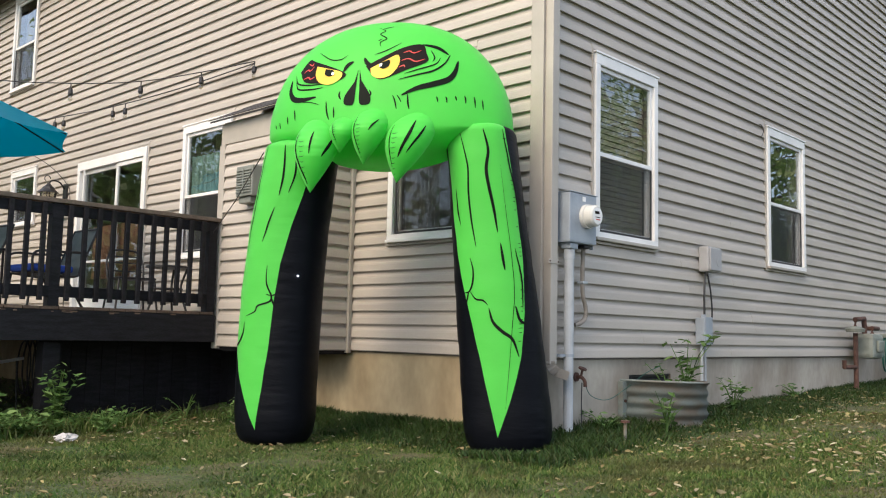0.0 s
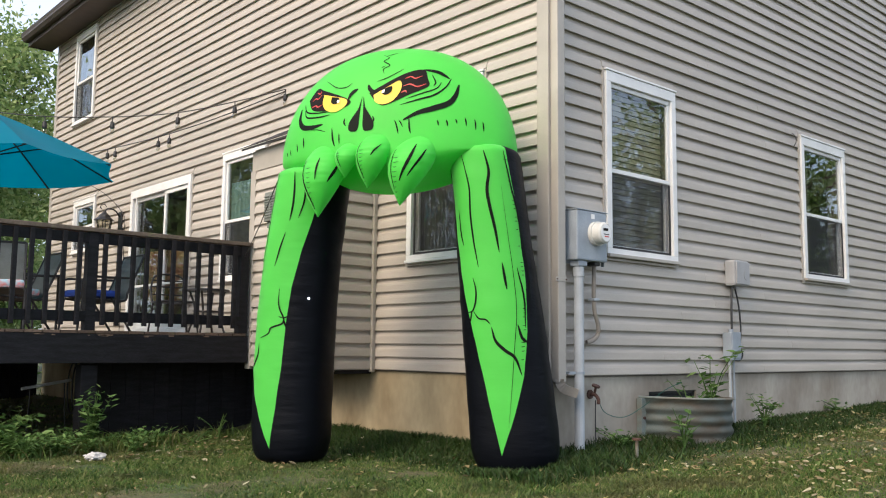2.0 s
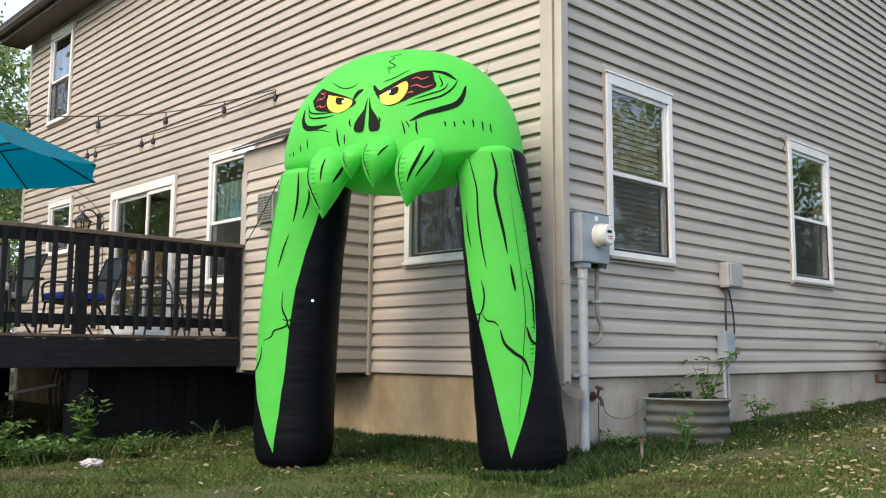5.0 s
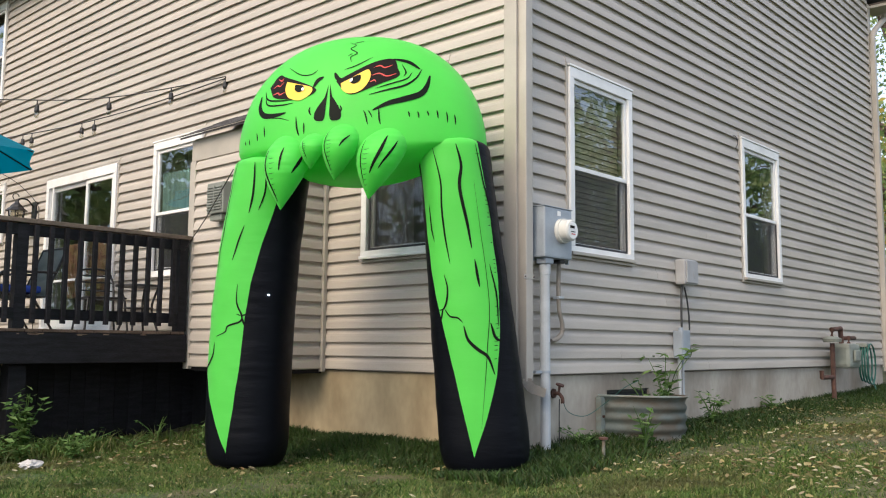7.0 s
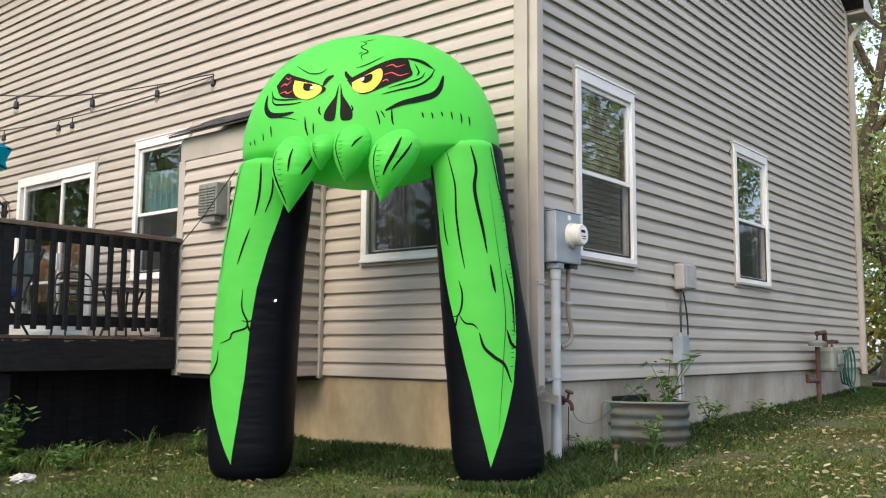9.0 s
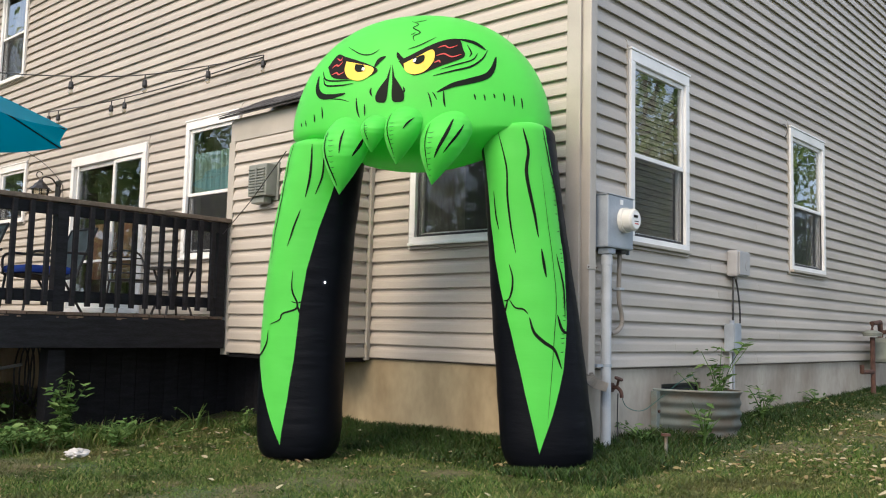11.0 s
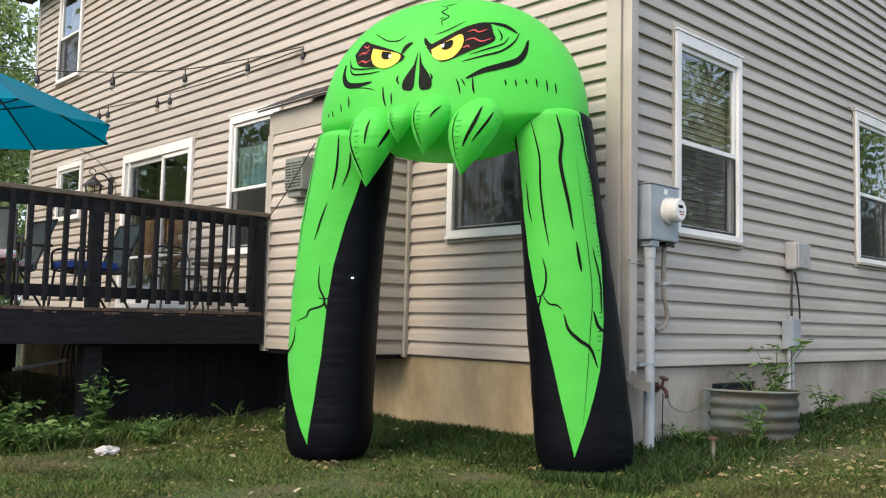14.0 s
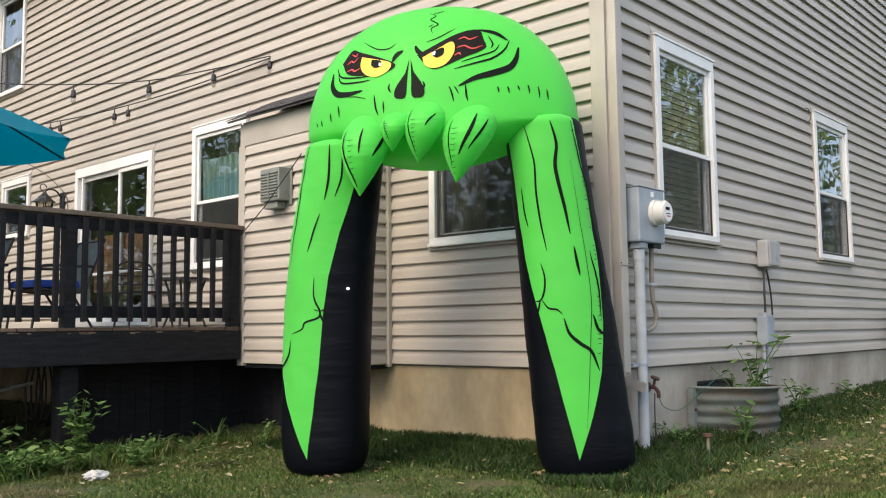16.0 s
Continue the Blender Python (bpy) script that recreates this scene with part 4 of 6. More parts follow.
FACE = [([(-0.19, 2.50), (-0.16, 2.55), (-0.12, 2.575)], 0.03), ([(-0.045, 2.60), (-0.02, 2.555), (0.03, 2.53)], 0.03),
        ([(-0.60, 2.49), (-0.60, 2.40), (-0.56, 2.34), (-0.48, 2.325), (-0.38, 2.335)], 0.040), ([(-0.56, 2.47), (-0.53, 2.41), (-0.42, 2.395), (-0.33, 2.40)], 0.012),
        ([(-0.57, 2.52), (-0.54, 2.455), (-0.45, 2.43), (-0.32, 2.425)], 0.012), ([(-0.50, 2.31), (-0.42, 2.30), (-0.35, 2.285)], 0.006),
        ([(0.585, 2.585), (0.57, 2.50), (0.53, 2.44), (0.43, 2.40), (0.33, 2.37), (0.23, 2.32)], 0.042), ([(0.53, 2.63), (0.50, 2.56), (0.43, 2.50), (0.32, 2.465), (0.20, 2.43)], 0.014),
        ([(0.47, 2.60), (0.44, 2.55), (0.34, 2.51), (0.24, 2.475)], 0.010), ([(0.34, 2.70), (0.44, 2.68), (0.52, 2.63)], 0.028),
        ([(0.40, 2.66), (0.43, 2.60), (0.42, 2.57)], 0.010), ([(-0.40, 2.68), (-0.30, 2.61), (-0.22, 2.60), (-0.17, 2.63)], 0.008),
        ([(0.02, 2.62), (0.10, 2.65), (0.20, 2.71)], 0.008), ([(0.02, 2.85), (0.07, 2.82), (0.04, 2.79), (0.09, 2.75), (0.05, 2.72), (0.06, 2.68)], 0.008),
        ([(0.05, 2.84), (0.12, 2.86)], 0.007), ([(0.06, 2.75), (0.03, 2.73)], 0.006), ([(-0.20, 2.36), (-0.205, 2.33), (-0.19, 2.30)], 0.012), ([(0.01, 2.36), (0.02, 2.33), (0.00, 2.305)], 0.012),
        ([(0.27, 2.33), (0.275, 2.28), (0.285, 2.25)], 0.012), ([(-0.30, 2.30), (-0.29, 2.25), (-0.27, 2.21)], 0.012), ([(-0.24, 2.27), (-0.235, 2.22)], 0.010), ([(0.17, 2.32), (0.19, 2.28), (0.20, 2.25)], 0.010), ([(0.20, 2.32), (0.23, 2.28)], 0.008)]
for x, z, h in ((0.46, 2.30, 0.03), (0.52, 2.30, 0.035), (0.58, 2.31, 0.03), (0.64, 2.31, 0.05), (0.70, 2.30, 0.06), (0.75, 2.29, 0.05), (-0.55, 2.25, 0.05), (-0.61, 2.23, 0.04), (-0.68, 2.21, 0.04), (-0.72, 2.21, 0.03)):
    FACE.append(([(x, z + h / 2), (x + 0.006, z), (x + 0.01, z - h / 2)], 0.010))
for line, w in FACE:
    stroke("printed_line", H, line, w, INK, head)


def on_fang(i):
    b, t, r = FANGS[i]
    return lambda a, s, lift: fang_surface(b, t, r, s, a * 100, lift)


for i, line, w in ((0, [(-0.45, 0.22), (-0.5, 0.45), (-0.40, 0.68), (-0.2, 0.9)], 0.016), (0, [(0.02, 0.2), (0.0, 0.35), (0.0, 0.52)], 0.014), (0, [(0.55, 0.3), (0.5, 0.4), (0.38, 0.55)], 0.022),
                   (1, [(-0.35, 0.25), (-0.3, 0.5), (-0.15, 0.75)], 0.006), (2, [(-0.42, 0.15), (-0.42, 0.5), (-0.25, 0.85)], 0.009), (2, [(0.35, 0.25), (0.2, 0.36), (0.12, 0.46)], 0.012),
                   (3, [(0.15, 0.15), (0.1, 0.4), (-0.05, 0.68)], 0.022), (3, [(0.45, 0.22), (0.36, 0.4), (0.2, 0.62)], 0.016), (3, [(-0.4, 0.2), (-0.4, 0.5), (-0.35, 0.8)], 0.009)):
    stroke("printed_line", on_fang(i), line, w, INK, head)


# shade of the seam puckers, painted as short dark green strokes
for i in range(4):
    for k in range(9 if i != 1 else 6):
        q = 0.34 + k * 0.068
        stroke("pucker", on_fang(i), [(-0.36 + 0.02 * (k % 3), q), (-0.27, q + 0.012), (-0.18 + 0.03 * (k % 2), q + 0.004)], 0.0055, PUCKERSHADE, head, n=2)


def on_leg(table):
    return lambda a, z, lift: leg_point(table, z, a * 100, lift)


for table, leg, lines in ((LEFT_LEG, left_leg, [([(-0.40, 2.08), (-0.45, 1.85), (-0.44, 1.6), (-0.48, 1.3)], 0.010), ([(-0.05, 2.05), (0.0, 1.85), (-0.02, 1.7)], 0.016), ([(-0.70, 2.05), (-0.75, 1.8), (-0.74, 1.55)], 0.012),
                                                ([(0.15, 2.0), (0.18, 1.85), (0.12, 1.72)], 0.012), ([(-0.06, 1.62), (-0.12, 1.5), (-0.18, 1.38)], 0.012), ([(-0.66, 1.25), (-0.68, 1.1), (-0.70, 1.0)], 0.010),
                                                ([(-0.06, 1.22), (-0.05, 1.12), (-0.02, 1.07), (0.05, 1.01), (0.03, 0.97), (-0.14, 0.94), (-0.18, 0.90), (-0.33, 0.87)], 0.013), ([(0.05, 1.01), (0.12, 1.02)], 0.010), ([(0.05, 1.0), (0.10, 0.94)], 0.014), ([(0.04, 1.01), (-0.03, 1.02)], 0.007),
                                                ([(-0.36, 0.83), (-0.37, 0.75), (-0.46, 0.69), (-0.60, 0.65), (-0.64, 0.60)], 0.016)]),
                          (RIGHT_LEG, right_leg, [([(-0.25, 2.12), (-0.18, 1.9), (-0.20, 1.7), (-0.18, 1.5), (-0.15, 1.35)], 0.013), ([(0.12, 2.14), (0.16, 2.0), (0.10, 1.85), (0.16, 1.6), (0.18, 1.45)], 0.022),
                                                 ([(0.42, 2.15), (0.48, 1.9), (0.56, 1.6), (0.58, 1.3), (0.50, 1.05)], 0.018), ([(-0.42, 1.75), (-0.40, 1.6), (-0.36, 1.5)], 0.012), ([(0.20, 1.38), (0.21, 1.28), (0.22, 1.2)], 0.018),
                                                 ([(-0.25, 1.28), (-0.22, 1.20), (-0.24, 1.12), (-0.30, 1.06), (-0.38, 1.05)], 0.013), ([(-0.29, 1.06), (-0.22, 1.01), (-0.12, 1.0), (-0.06, 0.97)], 0.011), ([(-0.31, 1.06), (-0.37, 0.97)], 0.013),
                                                 ([(-0.05, 0.95), (-0.01, 0.86), (0.10, 0.80), (0.22, 0.75), (0.28, 0.64)], 0.022), ([(0.30, 0.97), (0.34, 0.88), (0.43, 0.85)], 0.020),
                                                 ([(0.32, 1.9), (0.33, 1.2), (0.22, 0.8), (0.05, 0.3)], 0.004), ([(0.40, 1.35), (0.44, 1.15), (0.40, 0.95)], 0.014)])):
    for line, w in lines:
        stroke("printed_line", on_leg(table), line, w, INK, leg)

for k in range(52):
    z = 0.74 + k * 0.028
    edge, wob = lerp_table(RIGHT_GREEN, z)[1] / 100, noise.noise(Vector((k * 1.7, 0.3, 0)))
    if wob > -0.12:
        stroke("stitch", on_leg(RIGHT_LEG), [(edge - 0.06 - 0.04 * wob, z), (edge - 0.04, z + 0.004 * wob), (edge - 0.02, z + 0.003)], 0.0045, INK, right_leg, n=2)
spot = leg_point(LEFT_LEG, 1.15, 38, 0.004)
part("lamp_spot", tubed([spot, spot + Vector((0.004, -0.004, 0))], 0.0045, 10), glow_mat("lit_spot", (1, 0.97, 0.9), 25), left_leg, "tiny bright lamp showing through the black cloth")

tie = pose(*ARCH_AT, 0, 0, ARCH_RZ) @ Matrix.Scale(ARCH_SIZE, 4) @ Vector((-0.895, 0.02, 2.08))
cord = thing("tether_cord", "thin dark cord from the archway to the deck rail", "cord", at=tuple(tie))
part("cord", tubed([(0, 0, 0), Vector((DX + 0.03, DY1 - 0.05, 1.70)).lerp(tie, 0.5) - tie + Vector((0, 0, -0.03)), Vector((DX + 0.03, DY1 - 0.05, 1.70)) - tie], 0.004, 6), BLACKCABLE, cord)


# ---- services on the end wall: local x runs along the wall, -y out of it ----
def on_east(name, label, category, along, z, out=0.02, group=""):
    return thing(name, label, category, at=(out, along, z), rz=90, group=group)


def build_downspout():
    d = on_east("downspout", "beige aluminium downspout with a curved outlet elbow", "downspout", 0.035, 0.0, out=0.028)
    bm = boxed(-0.042, 0.042, -0.068, -0.002, 0.60, 5.80, bevel=0.008)
    part("pipe", bm, TRIM, d)
    part("strap", boxed(-0.075, 0.052, -0.072, -0.0685, 1.325, 1.355, bevel=0.001), TRIM, d, "pale strap")
    for x in (-0.060, 0.040):
        part("screw", tubed([(x, -0.071, 1.34), (x, -0.077, 1.34)], 0.006, 8), RUST, d)
    rows, h, w = [], Vector((0.66, -0.75, 0)), Vector((0.75, 0.66, 0))
    for i in range(11):
        a, rib = radians(72) * i / 10, 1.0 + (0.06 if i % 2 else 0.0)
        c = Vector((0, -0.035, 0.625)) + h * 0.085 * (1 - math.cos(a)) + Vector((0, 0, -0.085 * math.sin(a)))
        n = h * math.cos(a) + Vector((0, 0, math.sin(a)))
        rows.append([tuple(c + n * u * rib * 0.032 + w * v * rib * 0.042) for u, v in ((-1, -1), (-1, 1), (1, 1), (1, -1))])
    t = (h * math.sin(radians(72)) + Vector((0, 0, -math.cos(radians(72))))) * 0.075
    rows.append([tuple(Vector(p) + t) for p in rows[-1]])
    bm = grid_mesh(bmesh.new(), rows, close=True)
    bmesh.ops.solidify(bm, geom=bm.faces[:], thickness=0.002)
    part("elbow", bm, TRIM, d, "ribbed outlet elbow")


build_downspout()


def far_downspout():
    d = on_east("downspout", "beige downspout bending out under the far eave", "downspout", HOUSE_Y - 0.035, 0.0, out=0.028)
    part("pipe", boxed(-0.042, 0.042, -0.068, -0.002, 0.55, 5.30, bevel=0.008), TRIM, d)
    part("offset", tubed(curve_pts([(0, -0.035, 5.29), (0.0, -0.035, 5.42), (0.10, -0.05, 5.55), (0.32, -0.08, 5.72), (0.42, -0.09, 5.80), (0.42, -0.09, 5.90)]), 0.042, 12), TRIM, d)
    p = thing("drain_pipe", "black corrugated drain pipe lying along the ground", "pipe", at=(0.12, HOUSE_Y + 0.1, ground_z(0.12, HOUSE_Y)))
    line = curve_pts([(0, 0, 0.10), (0.35, 0.12, 0.09), (0.9, 0.5, 0.075), (1.5, 1.0, 0.065)], 12)
    part("pipe", tubed(line, [0.052 + 0.004 * (i % 2) for i in range(len(line))], 12), BLACKMETAL, p)


far_downspout()


def build_meter():
    m = on_east("electric_meter", "grey steel electric meter box with a round meter", "electric meter", 0.315, 1.49)
    part("back_plate", boxed(-0.195, 0.175, -0.012, 0.0, -0.02, 0.385, bevel=0.003), METERGREY, m)
    part("box", boxed(-0.178, 0.170, -0.135, -0.0125, 0.0, 0.372, bevel=0.012), METERGREY, m)
    part("lid_edge", boxed(-0.184, 0.176, -0.14, -0.02, 0.372, 0.379, bevel=0.003), METERGREY, m)
    part("hub", boxed(-0.145, -0.045, -0.12, -0.03, -0.045, -0.001, bevel=0.01), METERGREY, m)
    part("hub", boxed(0.05, 0.12, -0.11, -0.03, -0.03, -0.001, bevel=0.01), BLACKMETAL, m)
    part("sticker", boxed(-0.02, 0.02, -0.1375, -0.1355, 0.315, 0.35), WHITE, m, "white warning sticker")
    part("hasp", boxed(0.171, 0.178, -0.10, -0.07, -0.03, 0.04), METERGREY, m)
    c = 0.03
    meter = part("meter", tubed([(c, -0.136, 0.205), (c, -0.165, 0.205), (c, -0.166, 0.205), (c, -0.222, 0.205), (c, -0.235, 0.205)], [0.092, 0.092, 0.083, 0.080, 0.068], 28), METERGLASS, m, "round glass meter")
    part("face", tubed([(c, -0.2355, 0.205), (c, -0.2375, 0.205)], 0.062, 24), WHITE, meter, "pale dial face")
    part("display", boxed(c - 0.035, c + 0.02, -0.2395, -0.238, 0.218, 0.238), DARKEYE, meter, "dark number display")
    part("mark", boxed(c - 0.03, c + 0.03, -0.2392, -0.238, 0.190, 0.196), INK, meter)
    part("mark", boxed(c - 0.02, c + 0.03, -0.2392, -0.238, 0.172, 0.180), RED, meter)


build_meter()


def build_conduits():
    g = ground_z(0.1, 0.28) - 0.05
    p = on_east("power_conduit", "pale grey conduit running from the meter into the ground", "conduit", 0.22, 0)
    part("pipe", tubed([(0, -0.075, g), (0, -0.075, 1.445)], 0.036, 18), CONDUIT, p)
    part("collar", tubed([(0, -0.075, 1.37), (0, -0.075, 1.44)], 0.041, 18), CONDUIT, p)
    part("strap", tubed([(0, -0.075, 0.655), (0, -0.075, 0.675)], 0.040, 18), METERGREY, p, "grey strap")
    part("strap_arm", boxed(-0.11, -0.036, -0.075, -0.02, 0.655, 0.675), METERGREY, p)
    f = on_east("flexible_conduit", "faded taped cable hanging in a curve from the meter", "cable", 0.42, 0)
    part("sleeve", tubed(curve_pts([(0.0, -0.06, 1.46), (0.0, -0.055, 1.25), (0.015, -0.05, 1.12), (0.06, -0.045, 1.02), (0.055, -0.045, 0.95), (0.0, -0.04, 0.905), (-0.05, -0.025, 0.89)]), 0.017, 10), TAPE, f)
    part("clip", boxed(-0.02, 0.045, -0.075, -0.018, 1.20, 1.22, bevel=0.003), CONDUIT, f)
    v = on_east("hose_tap", "rusty outdoor tap on the foundation", "tap", 0.46, 0.50, out=-0.005)
    part("flange", tubed([(0, 0, 0), (0, -0.01, 0)], 0.035, 12), RUST, v)
    part("spout", tubed(curve_pts([(0, -0.01, 0), (0, -0.05, 0), (0, -0.08, -0.03), (0, -0.085, -0.07)]), 0.014, 10), RUST, v)
    part("stem", tubed([(0, -0.045, 0.0), (0, -0.06, 0.06)], 0.010, 8), RUST, v)
    part("wheel", tubed([(0, -0.058, 0.058), (0, -0.063, 0.070)], 0.032, 12), RUST, v)
    w = on_east("ground_wire", "thin green wire sagging from the tap to the window well", "wire", 0.46, 0)
    part("wire", tubed(curve_pts([(0, -0.05, 0.47), (0.12, -0.03, 0.36), (0.35, -0.03, 0.32), (0.6, -0.04, 0.40), (0.8, -0.10, 0.52), (0.95, -0.15, 0.58)]), 0.003, 6), HOSE, w)
    part("drop_wire", tubed(curve_pts([(0, -0.03, 0.46), (0.01, -0.02, 0.3), (0.0, -0.03, g)]), 0.004, 6), BLACKCABLE, w)


build_conduits()


def build_boxes():
    n = on_east("phone_box", "grey plastic utility box with rounded corners", "utility box", 2.48, 1.42)
    part("box", boxed(-0.13, 0.12, -0.105, 0.0, 0.0, 0.235, bevel=0.022), NIDGREY, n)
    part("lid", boxed(-0.115, 0.105, -0.118, -0.1055, 0.015, 0.22, bevel=0.006), NIDGREY, n)
    part("emblem", tubed([(0.045, -0.1185, 0.10), (0.045, -0.121, 0.10)], 0.045, 20), NIDGREY, n)
    part("foot", boxed(-0.06, -0.01, -0.07, -0.02, -0.02, -0.001, bevel=0.005), NIDGREY, n)
    j = on_east("junction_box", "small grey electrical junction box with cables", "junction box", 2.37, 0.755)
    part("box", boxed(-0.08, 0.075, -0.09, 0.0, 0.0, 0.245, bevel=0.008), METERGREY, j)
    part("cover", boxed(-0.072, 0.067, -0.098, -0.0905, 0.02, 0.25, bevel=0.004), METERGREY, j)
    part("hub", tubed([(-0.01, -0.045, 0.245), (-0.01, -0.045, 0.275)], 0.022, 10), METERGREY, j)
    part("bracket", boxed(0.09, 0.16, -0.05, 0.0, 0.06, 0.15, bevel=0.004), CONDUIT, j)
    part("cable", tubed(curve_pts([(-0.0, -0.05, 0.27), (0.01, -0.045, 0.45), (0.035, -0.04, 0.66)]), 0.010, 8), BLACKCABLE, j)
    part("cable", tubed(curve_pts([(0.08, -0.04, 0.66), (0.13, -0.045, 0.5), (0.15, -0.05, 0.3), (0.13, -0.05, 0.12)]), 0.008, 8), BLACKCABLE, j)
    part("cable", tubed(curve_pts([(0.13, -0.05, 0.12), (0.17, -0.05, 0.05), (0.12, -0.05, 0.0), (0.04, -0.045, 0.0)]), 0.008, 8), BLACKCABLE, j)
    part("pipe", tubed([(-0.035, -0.04, -0.001), (-0.035, -0.04, -0.62)], 0.013, 10), CONDUIT, j, "pale plastic pipe")
    part("pipe", tubed([(0.03, -0.04, -0.001), (0.03, -0.04, -0.62)], 0.011, 10), METERGREY, j)
    h = on_east("wall_hook", "small dark wire hook on the siding", "hook", 3.68, 2.93)
    part("hook", tubed(curve_pts([(0, 0, 0.12), (0, -0.03, 0.11), (0.01, -0.05, 0.05), (0.0, -0.04, 0.0), (-0.01, -0.03, -0.02)]), 0.004, 6), BLACKCABLE, h)


build_boxes()


def build_well():
    w = on_east("window_well", "corrugated galvanised window well with rust at its foot", "window well", 1.60, 0, out=-0.012)
    a, b = 0.50, 0.43
    rows = []
    z0, z1 = 0.02, 0.445
    for i in range(45):
        z = z0 + (z1 - z0) * i / 44
        r = 0.008 * math.cos(2 * math.pi * (z - z0) / 0.085)
        rows.append([((a + r) * math.sin(radians(t)), -(b + r) * math.cos(radians(t)), z - 0.015 * math.sin(radians(t))) for t in range(-90, 91, 5)])
    bm = grid_mesh(bmesh.new(), rows)
    bmesh.ops.solidify(bm, geom=bm.faces[:], thickness=0.002)
    part("shell", bm, GALV, w, smooth=True)
    part("rim", tubed([((a + 0.012) * math.sin(radians(t)), -(b + 0.012) * math.cos(radians(t)), z1 + 0.004 - 0.015 * math.sin(radians(t))) for t in range(-90, 91, 6)], 0.010, 8), GALV, w, "rolled rim")
    part("flange", boxed(-a - 0.05, -a + 0.012, -0.05, -0.002, z0, z1 + 0.01, bevel=0.003), GALV, w)
    for z in (0.12, 0.30):
        part("bolt", tubed([(-a - 0.02, -0.05, z), (-a - 0.02, -0.062, z)], 0.012, 8), RUST, w)
    bm = bmesh.new()
    rows = [[(k * (a - 0.02) * math.sin(radians(t)), -k * (b - 0.02) * math.cos(radians(t)) - 0.005, 0.29 + 0.02 * noise.noise(Vector((t * 0.1, k * 5, 0)))) for t in range(-90, 91, 10)] for k in (1.0, 0.6, 0.02)]
    grid_mesh(bm, rows)
    part("soil", bm, SOIL, w, "dark soil")
    bw = thing("window_7", "dark basement window behind the well", "window", rz=90, kind="structure")
    x0, x1, z0, z1 = BASE_WINDOW
    part("window_frame", frame_ring(x0, x1, z0, z1, 0.025, 0.03, 0.08), BLACKMETAL, bw)
    part("pane", boxed(x0 + 0.02, x1 - 0.02, 0.05, 0.055, z0 + 0.02, z1 - 0.02), SCREEN, bw)


build_well()


def build_gas():
    g = on_east("gas_meter", "weathered gas meter with rusty pipes on the wall", "gas meter", 6.25, 0)
    part("meter_body", boxed(-0.10, 0.30, -0.30, -0.08, 0.62, 0.92, bevel=0.05), GASGREY, g)
    part("index_cover", boxed(0.0, 0.20, -0.335, -0.301, 0.70, 0.84, bevel=0.02), GASGREY, g)
    part("regulator", tubed([(-0.35, -0.18, 0.93), (-0.35, -0.18, 0.97), (-0.35, -0.18, 1.0)], [0.10, 0.11, 0.05], 16), GASGREY, g)
    gz = ground_z(0.2, 6.4) - 0.05
    part("riser", tubed(curve_pts([(-0.35, -0.18, gz), (-0.35, -0.18, 0.5), (-0.35, -0.18, 0.92)]), 0.028, 10), RUST, g, "rusty riser pipe")
    part("riser_branch", tubed([(-0.35, -0.18, 0.52), (-0.62, -0.14, 0.52), (-0.62, -0.14, 0.60)], 0.026, 10), RUST, g)
    part("loop", tubed([(-0.35, -0.18, 0.98), (-0.35, -0.18, 1.08), (-0.05, -0.18, 1.10), (-0.03, -0.18, 0.92)], 0.030, 10), RUST, g, "rusty loop pipe")
    part("outlet", tubed([(0.24, -0.18, 0.92), (0.24, -0.18, 0.99), (0.52, -0.16, 0.99), (0.55, -0.02, 0.99)], 0.026, 10), RUST, g)
    h = on_east("garden_hose", "coiled green garden hose hanging on the wall", "hose", 7.40, 0)
    part("hanger", boxed(-0.08, 0.08, -0.14, 0.0, 0.88, 0.93, bevel=0.01), GASGREY, h)
    for i in range(4):
        r, d = 0.11 + 0.02 * i, -0.05 - 0.035 * i
        part("coil", tubed([(r * math.sin(t * math.pi / 12) + 0.01 * i, d, 0.66 + (0.22 + 0.014 * i) * math.cos(t * math.pi / 12) - 0.0) for t in range(25)], 0.011, 8), HOSE, h)
    part("tail", tubed(curve_pts([(0.2, -0.1, 0.5), (0.1, -0.2, 0.28), (-0.2, -0.4, 0.25), (-0.1, -0.6, 0.235)]), 0.011, 8), HOSE, h)


build_gas()


